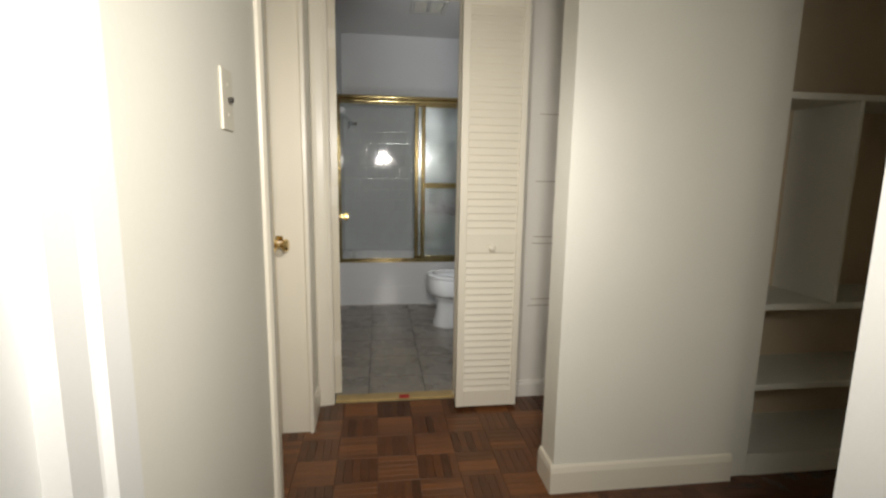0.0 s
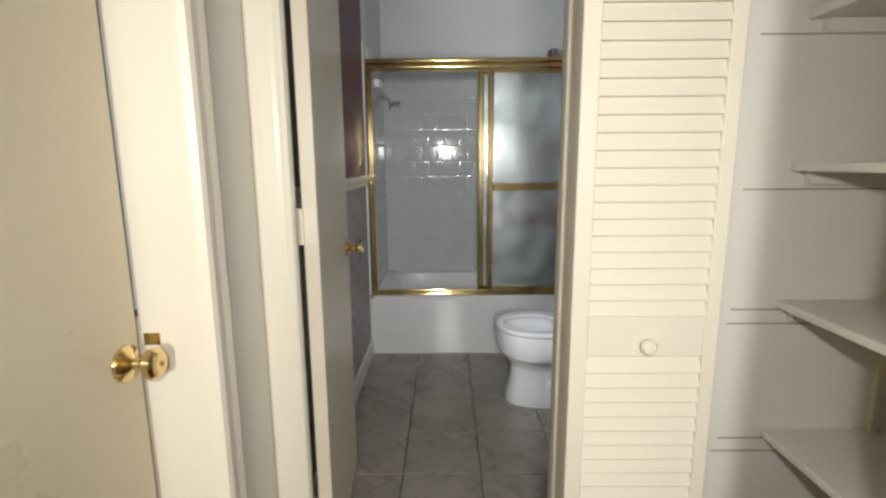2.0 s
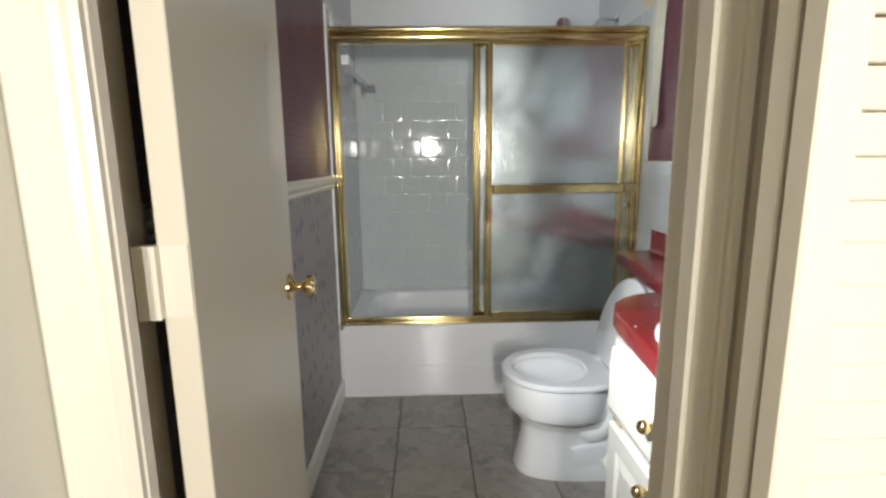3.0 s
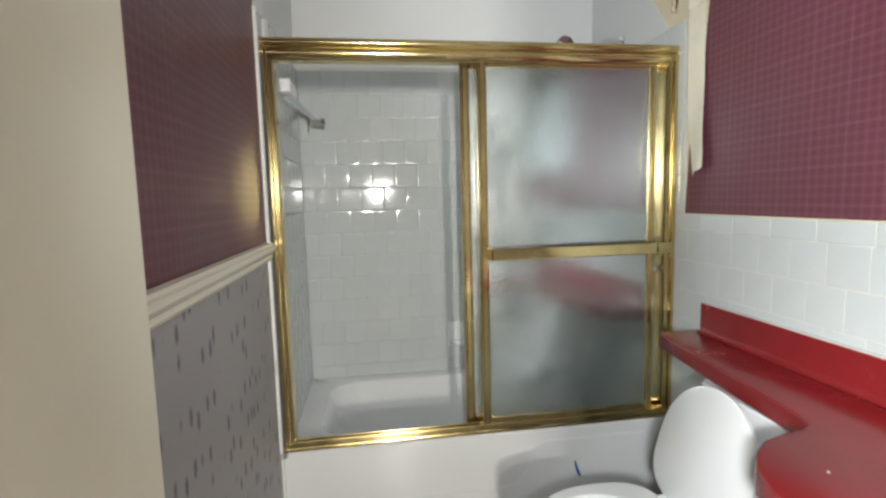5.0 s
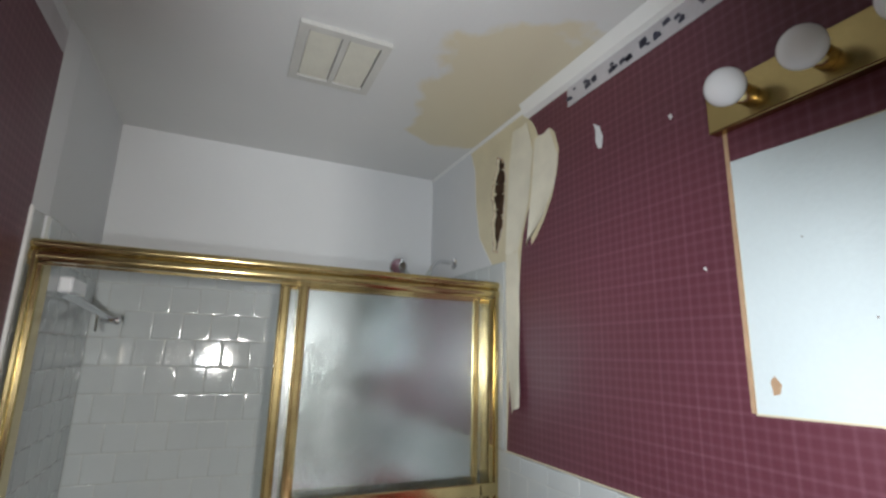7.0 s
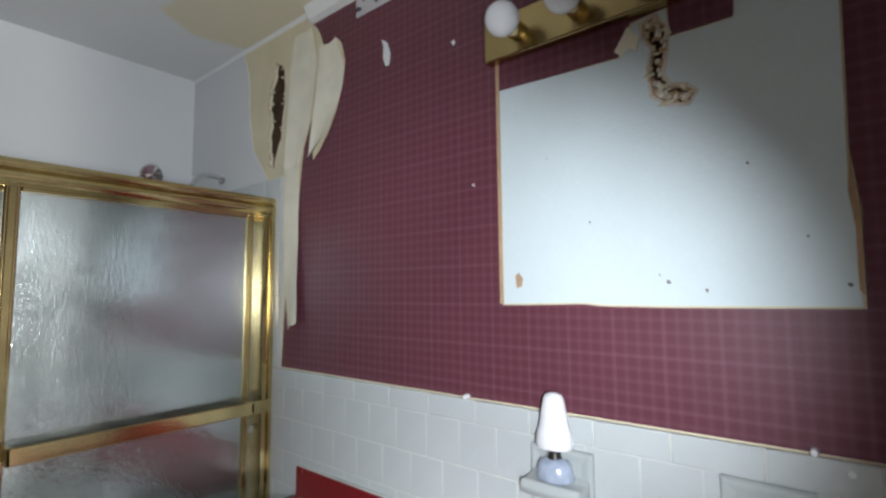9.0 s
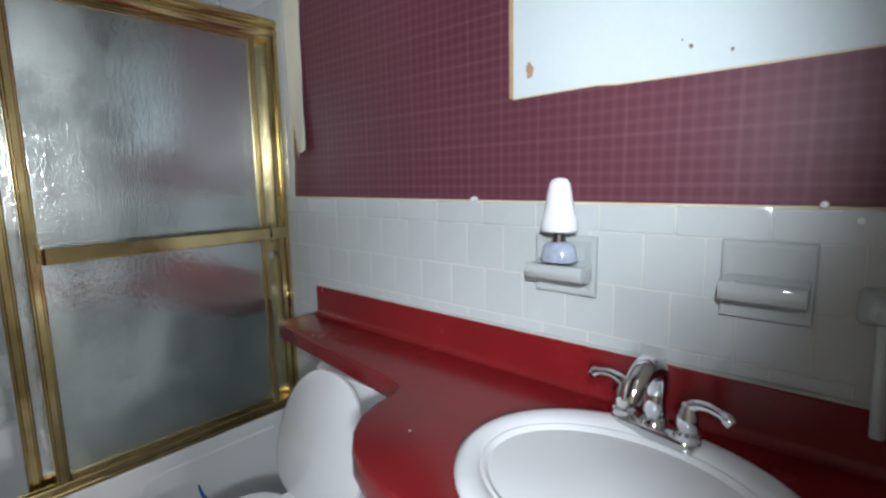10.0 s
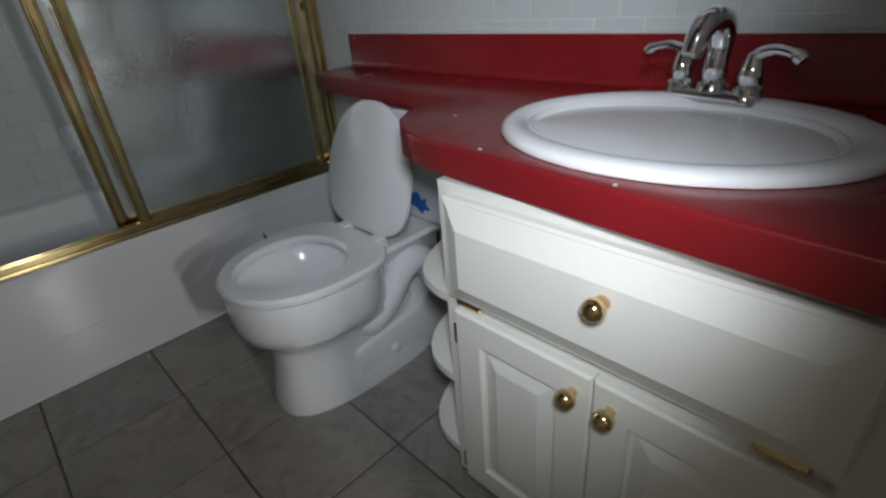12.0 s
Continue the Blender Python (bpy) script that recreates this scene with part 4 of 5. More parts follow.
bar = thing("vanity_light", (1.523, -1.20, 2.10), "polished brass bar with three unlit white globe bulbs on wallpaper", "wall light")
bm = boxes((1.490, 1.519, -1.432, -0.970, 2.046, 2.155), bevel=0.004, seg=2)
part("back_plate", bm, "bronze", bar, "aged brass back plate")
for y in (-1.070, -1.219, -1.369):
    bm = bmesh.new()
    lathe(bm, [(0.0, 1.488), (0.022, 1.488), (0.022, 1.452), (0.019, 1.448), (0.0, 1.448)], (0, y, 2.096), "x", 20)
    sock = part("socket", bm, "brass", bar, smooth=True)
    bm = bmesh.new()
    r = bmesh.ops.create_uvsphere(bm, u_segments=28, v_segments=18, radius=0.040)
    bmesh.ops.translate(bm, vec=(1.415, y, 2.096), verts=r["verts"])
    part("bulb", bm, "bulb", sock, "unlit white globe bulb", smooth=True)

# ---- toilet ----


def egg(front, back, half, cy, z, n=36, square=0.0, blunt=0.0):
    pts = []
    cx = front + (back - front) * 0.56
    for i in range(n):
        a = 2 * math.pi * i / n
        c, q = math.cos(a), math.sin(a)
        r = (back - cx) if c > 0 else (cx - front)
        e = 0.95 - 0.22 * square - (0.45 * blunt if c > 0 else 0.0)
        pts.append(Vector((cx + r * math.copysign(abs(c) ** e, c), cy + half * math.copysign(abs(q) ** e, q), z)))
    return pts


TY = -0.60
toilet = thing("toilet", (1.10, TY, 0.0), "white toilet with raised lid, its tank under the red counter", "toilet")
bm = bmesh.new()
loft(bm, [egg(0.793, 1.36, 0.136, TY, 0.0, square=1), egg(0.792, 1.365, 0.137, TY, 0.012, square=1), egg(0.803, 1.35, 0.126, TY, 0.05, square=1), egg(0.818, 1.32, 0.113, TY, 0.13, square=1), egg(0.820, 1.26, 0.114, TY, 0.185, square=0.8),
          egg(0.815, 1.21, 0.122, TY, 0.205, square=0.6), egg(0.800, 1.19, 0.136, TY, 0.222, square=0.4), egg(0.797, 1.18, 0.139, TY, 0.234, square=0.3), egg(0.802, 1.18, 0.134, TY, 0.240, square=0.2),
          egg(0.778, 1.17, 0.158, TY, 0.246), egg(0.758, 1.16, 0.178, TY, 0.262), egg(0.750, 1.16, 0.185, TY, 0.29), egg(0.747, 1.16, 0.187, TY, 0.32), egg(0.748, 1.16, 0.187, TY, 0.37), egg(0.752, 1.155, 0.184, TY, 0.385),
          egg(0.780, 1.095, 0.140, TY, 0.388), egg(0.782, 1.093, 0.138, TY, 0.374), egg(0.800, 1.080, 0.126, TY, 0.350), egg(0.826, 1.062, 0.106, TY, 0.322), egg(0.858, 1.040, 0.082, TY, 0.302), egg(0.880, 1.022, 0.066, TY, 0.296), egg(0.90, 1.005, 0.05, TY, 0.295)])
bowl = part("bowl", bm, "porcelain", toilet, smooth=True)
bm = bmesh.new()
loft(bm, [rounded(1.130, 1.42, TY - 0.070, TY + 0.070, 0.03, 0.30), rounded(1.120, 1.44, TY - 0.090, TY + 0.090, 0.03, 0.345), rounded(1.112, 1.45, TY - 0.118, TY + 0.118, 0.03, 0.378), rounded(1.116, 1.44, TY - 0.112, TY + 0.112, 0.04, 0.392)])
part("tank_shelf", bm, "porcelain", toilet, smooth=True)
bm = bmesh.new()
for s in (-1, 1):
    tube(bm, [(1.02, TY + s * 0.080, 0.215), (1.07, TY + s * 0.085, 0.180), (1.135, TY + s * 0.088, 0.215), (1.20, TY + s * 0.09, 0.285), (1.27, TY + s * 0.09, 0.30), (1.325, TY + s * 0.085, 0.22), (1.335, TY + s * 0.08, 0.06)], [0.035, 0.045, 0.045, 0.042, 0.042, 0.042, 0.04])
part("trapway", bm, "porcelain", toilet, smooth=True)
bm = bmesh.new()
prism(bm, [(0.985, 0.0), (0.990, 0.130), (1.03, 0.140), (1.20, 0.160), (1.34, 0.215), (1.37, 0.21), (1.37, 0.0)], "y", TY - 0.124, TY + 0.124)
bmesh.ops.bevel(bm, geom=list(bm.edges), offset=0.012, segments=3, affect="EDGES", profile=0.5)
for s in (-1, 1):
    lathe(bm, [(0.0, s * 0.122), (0.016, s * 0.122), (0.015, s * 0.134), (0.009, s * 0.138), (0.0, s * 0.139)], (1.12, TY, 0.075), "y", 16)
part("foot", bm, "porcelain", toilet, smooth=True)
bm = bmesh.new()
o0, i0 = egg(0.742, 1.150, 0.192, TY, 0.394, square=0.1, blunt=0.7), egg(0.786, 1.064, 0.130, TY, 0.394)
o1, i1 = egg(0.742, 1.150, 0.192, TY, 0.404, square=0.1, blunt=0.7), egg(0.786, 1.064, 0.130, TY, 0.406)
o2, i2 = egg(0.750, 1.146, 0.185, TY, 0.412, square=0.1, blunt=0.7), egg(0.779, 1.072, 0.138, TY, 0.413)
loft(bm, [o0, o1, o2, i2, i1, i0, o0], cap=(False, False))
bmesh.ops.remove_doubles(bm, verts=bm.verts, dist=1e-5)
seat = part("seat", bm, "porcelain", toilet, smooth=True)
bm = bmesh.new()
rings = []
for z, k in ((0.0, 0.985), (0.002, 1.0), (0.012, 1.0), (0.016, 0.975)):
    rings.append([Vector((p.x, (p.y - TY) * k + TY, z)) if k == 1 else Vector(((p.x - 0.95) * k + 0.95, (p.y - TY) * k + TY, z)) for p in egg(0.780, 1.135, 0.180, TY, 0, n=48, blunt=0.8)])
loft(bm, rings)
bmesh.ops.transform(bm, matrix=Matrix.Translation((1.150, 0, 0.414)) @ Matrix.Rotation(radians(106), 4, "Y") @ Matrix.Translation((-1.135, 0, 0)), verts=bm.verts)
part("lid", bm, "porcelain", toilet, "raised white lid", smooth=True)
for s in (-1, 1):
    part("hinge", boxes((1.128, 1.165, TY + s * 0.075 - 0.022, TY + s * 0.075 + 0.022, 0.388, 0.417), bevel=0.006, seg=2), "porcelain", toilet)
bm = bmesh.new()
loft(bm, [rounded(1.350, 1.455, -0.770, -0.505, 0.04, 0.385), rounded(1.322, 1.470, -0.812, -0.480, 0.05, 0.398), rounded(1.304, 1.485, -0.832, -0.465, 0.05, 0.425), rounded(1.296, 1.492, -0.840, -0.460, 0.05, 0.60), rounded(1.294, 1.494, -0.842, -0.458, 0.045, 0.690)])
tank = part("tank", bm, "porcelain", toilet, smooth=True)
bm = bmesh.new()
loft(bm, [rounded(1.291, 1.499, -0.846, -0.454, 0.04, 0.690), rounded(1.286, 1.502, -0.850, -0.450, 0.04, 0.694), rounded(1.286, 1.502, -0.850, -0.450, 0.04, 0.722), rounded(1.290, 1.498, -0.846, -0.454, 0.04, 0.727)])
part("tank_lid", bm, "porcelain", toilet, smooth=True)
bm = bmesh.new()
tube(bm, [(1.30, -0.755, 0.392), (1.26, -0.80, 0.33), (1.25, -0.82, 0.25), (1.30, -0.80, 0.12)], 0.005, 8)
part("supply_hose", bm, "dark", toilet, "dark supply hose", smooth=True)

tape = thing("blue_tape_scrap", (1.285, -0.70, 0.48), "crumpled scrap of blue painter tape stuck to the toilet tank", "tape")
bm = bmesh.new()
prism(bm, [(-0.655, 0.495), (-0.690, 0.500), (-0.705, 0.480), (-0.725, 0.488), (-0.720, 0.470), (-0.735, 0.455), (-0.715, 0.455), (-0.708, 0.440), (-0.69, 0.452), (-0.655, 0.462)], "x", 1.291, 1.297)
part("tape", bm, "blue", tape)
brush = thing("blue_clip", (1.11, -0.012, 0.22), "thin blue plastic strip stuck to the white tub apron", "clip")
bm = bmesh.new()
tube(bm, [(1.125, -0.012, 0.185), (1.113, -0.011, 0.205), (1.103, -0.010, 0.245)], [0.003, 0.006, 0.003], 8)
part("strip", bm, "blue", brush, smooth=True)

# ---- vanity, counter, sink ----
FX = 0.972
vanity = thing("vanity_cabinet", (1.22, -1.44, 0.0), "white painted vanity cabinet with round brass knobs under red counter", "cabinet")
part("body", boxes((FX, 1.515, -1.755, -1.125, 0.04, 0.729), (FX + 0.04, 1.515, -1.755, -1.145, 0.0, 0.04)), "cabinet", vanity)


def raised(bm, y0, y1, z0, z1, x, thick, frame_w, recess):
    """A door or drawer front facing -x with a sunk frame edge and a raised field; x is the cabinet's face."""
    o = x - thick
    def ring(dy, dz, xx):
        return [Vector((xx, y0 + dy, z0 + dz)), Vector((xx, y1 - dy, z0 + dz)), Vector((xx, y1 - dy, z1 - dz)), Vector((xx, y0 + dy, z1 - dz))]
    f = frame_w
    rings = [ring(0, 0, x), ring(0, 0, o + 0.004), ring(0.004, 0.004, o)]
    if recess:
        rings += [ring(f, f, o), ring(f + 0.002, f + 0.002, o + 0.008), ring(f + 0.008, f + 0.008, o + 0.009), ring(f + 0.036, f + 0.036, o + 0.001)]
    else:
        rings += [ring(0.006, 0.006, o), ring(0.046, 0.042, o - 0.020)]
    loft(bm, rings)


def knob(bm, x, y, z, r=0.016):
    lathe(bm, [(0.008, 0.0), (0.006, -0.008)] + [(r * math.sin(radians(a)), -0.006 - r * 0.92 * (1 - math.cos(radians(a)))) for a in range(28, 181, 19)] + [(0.0, -0.006 - r * 1.84)], (x, y, z), "x", 28)


bm = bmesh.new()
raised(bm, -1.708, -1.150, 0.524, 0.712, 0, 0.018, 0.02, False)
bmesh.ops.translate(bm, vec=(FX - 0.002, 0, 0), verts=bm.verts)
drawer = part("drawer_front", bm, "cabinet", vanity)
bm = bmesh.new()
knob(bm, FX - 0.038, -1.443, 0.645)
part("knob", bm, "brass", drawer, "round brass knob", smooth=True)
bm = bmesh.new()
lathe(bm, [(0.0, -0.0405), (0.0095, -0.0405), (0.0105, -0.0398), (0.0, -0.0398)], (FX, -1.445, 0.647), "x", 18)
part("worn_paint", bm, "tan", drawer, "worn brown ring of bare paint")
for y in (-1.185, -1.655):
    part("hinge", boxes((FX - 0.010, FX, y - 0.028, y + 0.028, 0.503, 0.521), bevel=0.003), "brass", drawer, "brass hinge")
for (y0, y1, ky, hy) in ((-1.4315, -1.162, -1.403, -1.156), (-1.706, -1.4335, -1.463, -1.712)):
    bm = bmesh.new()
    raised(bm, y0, y1, 0.062, 0.500, FX - 0.002, 0.020, 0.056, True)
    d = part("door", bm, "cabinet", vanity)
    bm = bmesh.new()
    knob(bm, FX - 0.022, ky, 0.460)
    part("knob", bm, "brass", d, "round brass knob", smooth=True)
    for z in (0.10, 0.44):
        part("hinge", boxes((FX - 0.016, FX + 0.001, hy - 0.005, hy + 0.005, z - 0.022, z + 0.022), bevel=0.002), "brass", d, "brass hinge")

shelf_end = thing("end_shelves", (1.08, -1.07, 0.0), "white rounded end shelves on the vanity's side beside the toilet", "shelf")
for z in (0.487, 0.290, 0.078):
    bm = bmesh.new()
    pts = [(1.20, -1.1235), (0.974, -1.1235)] + [(1.20 - 0.226 * math.cos(radians(a)), -1.1235 + 0.17 * math.sin(radians(a)) ** 0.8) for a in range(6, 91, 7)]
    prism(bm, pts, "z", z, z + 0.018)
    part("shelf", bm, "cabinet", shelf_end)
part("back", boxes((1.20, 1.212, -1.1235, -0.96, 0.0, 0.50)), "cabinet", shelf_end)

TOP = 0.785
bm = bmesh.new()
sink_hole = [(1.208 + 0.200 * math.cos(2 * math.pi * i / 40), -1.385 + 0.25 * math.sin(2 * math.pi * i / 40)) for i in range(40)]
outline = [(1.518, -1.758), (1.518, -0.140), (1.362, -0.152), (1.348, -0.170), (1.325, -0.36), (1.295, -0.60), (1.270, -0.80), (1.255, -0.855), (1.225, -0.872), (1.17, -0.880), (1.11, -0.900), (1.062, -0.935),
           (1.020, -0.985), (0.994, -1.045), (0.980, -1.12), (0.968, -1.25), (0.954, -1.40), (0.942, -1.56), (0.926, -1.758)]
holed(bm, outline, [sink_hole], "z", TOP - 0.050, TOP)
es = [e for e in bm.edges if all(v.co.z > TOP - 0.001 for v in e.verts) and len(e.link_faces) == 2 and e.calc_face_angle(0) > 1.0]
bmesh.ops.bevel(bm, geom=es, offset=0.006, segments=3, affect="EDGES", profile=0.5)
counter = thing("countertop", (1.25, -1.2, TOP), "lightly scuffed glossy red laminate countertop on a white vanity cabinet", "countertop")
part("top", bm, "laminate", counter, smooth=True)
bm = bmesh.new()
prism(bm, [(1.480, TOP + 0.0005), (1.518, TOP + 0.0005), (1.518, 0.890), (1.501, 0.890), (1.497, 0.886), (1.497, TOP + 0.020), (1.494, TOP + 0.010), (1.489, TOP + 0.004)], "y", -1.758, -0.180)
part("backsplash", bm, "laminate", counter, smooth=True)
bm = bmesh.new()
prism(bm, [(1.500, 0.889), (1.5195, 0.889), (1.5195, 0.894), (1.503, 0.8935)], "y", -1.757, -0.181)
part("caulk_bead", bm, "grout", counter)
r2 = random.Random(3)
for (x, y, q) in ((0.990, -1.204, 0.004), (0.965, -1.43, 0.003), (1.13, -1.02, 0.003)):
    bm = bmesh.new()
    prism(bm, [(x + q * r2.uniform(0.6, 1.2) * math.cos(a), y + q * r2.uniform(0.6, 1.2) * math.sin(a)) for a in (0, 1.2, 2.4, 3.6, 4.9)], "z", TOP, TOP + 0.0012)
    part("chip", bm, "grout", counter)

sink = thing("sink", (1.215, -1.405, TOP), "glossy white oval drop-in sink set in the red countertop", "sink")
SC = (1.208, -1.391)


def oval(cx, cy, rx, ry, z, n=56):
    return [Vector((cx + rx * math.cos(2 * math.pi * i / n), cy + ry * math.sin(2 * math.pi * i / n), z)) for i in range(n)]


bm = bmesh.new()
loft(bm, [oval(*SC, 0.223, 0.267, 0.786), oval(*SC, 0.224, 0.268, 0.790), oval(*SC, 0.222, 0.266, 0.796), oval(*SC, 0.216, 0.260, 0.800), oval(*SC, 0.204, 0.254, 0.802), oval(1.206, -1.384, 0.186, 0.238, 0.8005), oval(1.205, -1.386, 0.174, 0.228, 0.797), oval(1.205, -1.386, 0.168, 0.222, 0.792), oval(1.205, -1.386, 0.163, 0.217, 0.793), oval(1.205, -1.386, 0.158, 0.212, 0.790),
          oval(1.204, -1.387, 0.149, 0.206, 0.782), oval(1.204, -1.388, 0.141, 0.196, 0.760), oval(1.204, -1.388, 0.128, 0.178, 0.730), oval(1.206, -1.388, 0.106, 0.148, 0.697), oval(1.209, -1.388, 0.074, 0.100, 0.667),
          oval(1.22, -1.390, 0.040, 0.045, 0.650), oval(1.22, -1.390, 0.022, 0.022, 0.644)])
part("basin", bm, "china", sink, smooth=True)
bm = bmesh.new()
lathe(bm, [(0.022, 0.644), (0.021, 0.648), (0.014, 0.649), (0.0, 0.646)], (1.22, -1.390, 0), "z", 20)
part("drain", bm, "chrome", sink, smooth=True)

FY, FXX = -1.357, 1.412
PLACE = Matrix.Translation((1.396, -1.380, -0.025)) @ Matrix.Rotation(radians(-12), 4, "Z") @ Matrix.Scale(0.97, 4) @ Matrix.Translation((-FXX, -FY, 0.024))


def placed(bm):
    bmesh.ops.transform(bm, matrix=PLACE, verts=bm.verts)
    return bm


tap = thing("faucet", (1.396, -1.380, 0.800), "polished chrome two-handle faucet with arched spout on white sink", "faucet")
bm = bmesh.new()
loft(bm, [[Vector((FXX, FY, z)) + Vector(((p.x) * k, (p.y) * k, 0)) for p in rounded(-0.026, 0.026, -0.085, 0.085, 0.025, 0)] for z, k in ((0.820, 1.0), (0.832, 1.0), (0.838, 0.94), (0.840, 0.85))])
part("base", placed(bm), "chrome", tap, smooth=True)
bm = bmesh.new()
lathe(bm, [(0.026, 0.838), (0.024, 0.850), (0.018, 0.856), (0.021, 0.868), (0.019, 0.888), (0.017, 0.90), (0.0, 0.905)], (FXX, FY, 0), "z", 24)
part("spout_base", placed(bm), "chrome", tap, smooth=True)
bm = bmesh.new()
tube(bm, [(FXX, FY, 0.885), (FXX + 0.004, FY, 0.915), (FXX - 0.004, FY, 0.944), (FXX - 0.030, FY, 0.956), (FXX - 0.060, FY, 0.940), (FXX - 0.080, FY, 0.904)], [0.017, 0.021, 0.023, 0.022, 0.020, 0.016], 20)
part("spout", placed(bm), "chrome", tap, smooth=True)
for s in (-1, 1):
    y = FY + s * 0.062
    bm = bmesh.new()
    lathe(bm, [(0.024, 0.838), (0.023, 0.848), (0.017, 0.853), (0.020, 0.866), (0.017, 0.880), (0.013, 0.893), (0.011, 0.901), (0.0, 0.904)], (FXX, y, 0), "z", 22)
    tube(bm, [(FXX, y - s * 0.004, 0.890), (FXX, y + s * 0.010, 0.902), (FXX - 0.002, y + s * 0.032, 0.908), (FXX - 0.004, y + s * 0.056, 0.904), (FXX - 0.005, y + s * 0.066, 0.900), (FXX - 0.006, y + s * 0.074, 0.894)], [0.011, 0.010, 0.008, 0.0075, 0.011, 0.009], 16)
    part("handle", placed(bm), "chrome", tap, smooth=True)

# ---- bath door ----
bd = thing("bath_door", (0.15, -1.80, 0.0), "open cream flush door with round brass knob beside papered wall", "door")
hinge_at, a = Vector((0.133, -1.800, 0)), radians(5.0)
TURN = Matrix.Translation(hinge_at) @ Matrix.Rotation(a, 4, "Z")


def turned(bm):
    bmesh.ops.transform(bm, matrix=TURN, verts=bm.verts)
    return bm


part("leaf", turned(boxes((0.0, 0.037, 0.0, 0.628, 0.018, 2.020), bevel=0.0015)), "bathdoor", bd)


def door_knob(bm, base, out, side_axis="x", r=0.027):
    """Rose, neck and knob that stand out by the sign of out."""
    s = 1 if out > 0 else -1
    lathe(bm, [(0.0, 0.0), (0.033, 0.0), (0.032, s * 0.006), (0.018, s * 0.012), (0.010, s * 0.018), (0.010, s * 0.030), (0.018, s * 0.036), (r, s * 0.044), (r, s * 0.056), (0.022, s * 0.062), (0.010, s * 0.064), (0.0, s * 0.060)], base, side_axis, 26)


for s, x in ((1, 0.037), (-1, 0.0)):
    bm = bmesh.new()
    door_knob(bm, (0, 0.566, 0.915), s)
    bmesh.ops.scale(bm, vec=(1.0 if s > 0 else 0.72, 1, 1), verts=bm.verts)
    bmesh.ops.translate(bm, vec=(x, 0, 0), verts=bm.verts)
    part("knob", turned(bm), "brass", bd, "round brass door knob", smooth=True)
part("latch_plate", turned(boxes((0.007, 0.030, 0.627, 0.630, 0.885, 0.945))), "brass", bd)
for z in (0.27, 1.07, 1.82):
    bm = boxes((-0.022, 0.004, -0.016, 0.0, z - 0.045, z + 0.045), (0.004, 0.036, -0.003, 0.0, z - 0.045, z + 0.045))
    part("hinge", turned(bm), "cream", bd, "paint-covered hinge")

# ---- hall slab door ----
sd = thing("slab_door", (-0.06, -2.58, 0.0), "shut flush cream slab door with polished brass knob beside hall wall", "door")
part("leaf", boxes((-0.103, -0.068, -3.012, -2.166, 0.012, 2.040), bevel=0.0015), "slab", sd)
bm = bmesh.new()
door_knob(bm, (-0.068, -2.208, 0.885), 1)
part("knob", bm, "brass", sd, "round brass door knob", smooth=True)

# ---- switch ----
sw = thing("light_switch", (0.092, -3.318, 1.33), "cream light switch plate with dark toggle on hall wall", "light switch")
part("plate", boxes((0.0905, 0.0955, -3.353, -3.288, 1.274, 1.384), bevel=0.002, seg=2), "switch", sw)
bm = boxes((0.0955, 0.106, -3.323, -3.317, 1.324, 1.334), bevel=0.002)
part("toggle", bm, "dark", sw)
for z in (1.302, 1.356):
    bm = bmesh.new()
    lathe(bm, [(0.0025, 0.0955), (0.002, 0.0965), (0.0, 0.0965)], (0, -3.32, z), "x", 10)
    part("screw", bm, "switch", sw)

scrap = thing("red_tape_scrap", (0.50, -1.84, 0.012), "small scrap of red tape on the wooden threshold", "tape")
part("tape", boxes((0.474, 0.526, -1.876, -1.838, 0.0125, 0.0150)), "red", scrap)

# ---- bifold closet door ----


def bifold_panel(y0, y1, x0, x1, with_knob):
    p = thing("louvered_door", ((x0 + x1) / 2, (y0 + y1) / 2, 0.015), "cream louvered bifold closet door panel, folded open in the hall", "closet door", "bifold door panels")
    for xa, xb in ((x0, x0 + 0.036), (x1 - 0.030, x1)):
        part("stile", boxes((xa, xb, y0, y1, 0.018, 2.010), bevel=0.002), "cream", p)
    for za, zb in ((0.018, 0.100), (0.812, 0.905), (1.940, 2.010)):
        part("rail", boxes((x0 + 0.036, x1 - 0.030, y0 + 0.003, y1 - 0.003, za, zb), bevel=0.002), "cream", p)
    bm = boxes((x0 + 0.034, x1 - 0.028, -0.0035, 0.0035, -0.0235, 0.0235), bevel=0.002)
    bmesh.ops.rotate(bm, cent=((x0 + x1) / 2, 0, 0), matrix=Matrix.Rotation(radians(-21), 3, "X"), verts=bm.verts)
    bmesh.ops.translate(bm, vec=(-(x0 + x1) / 2, 0, 0), verts=bm.verts)
    me = piece_mesh("slat", bm, "cream")
    yc = (y0 + y1) / 2
    for za, zb in ((0.100, 0.812), (0.905, 1.940)):
        n = int(round((zb - za) / 0.0345))
        for i in range(n):
            piece("slat", me, ((x0 + x1) / 2, yc, za + (i + 0.5) * (zb - za) / n), p)
    if with_knob:
        bm = bmesh.new()
        lathe(bm, [(0.008, 0.0), (0.007, -0.010), (0.015, -0.016), (0.017, -0.024), (0.012, -0.031), (0.0, -0.033)], ((x0 + x1) / 2 + 0.003, y0 + 0.003, 0.842), "y", 20)
        part("knob", bm, "cream", p, smooth=True)
    return p


bifold_panel(-2.016, -1.990, 0.752, 1.064, True)
bifold_panel(-1.982, -1.956, 0.754, 1.066, False)

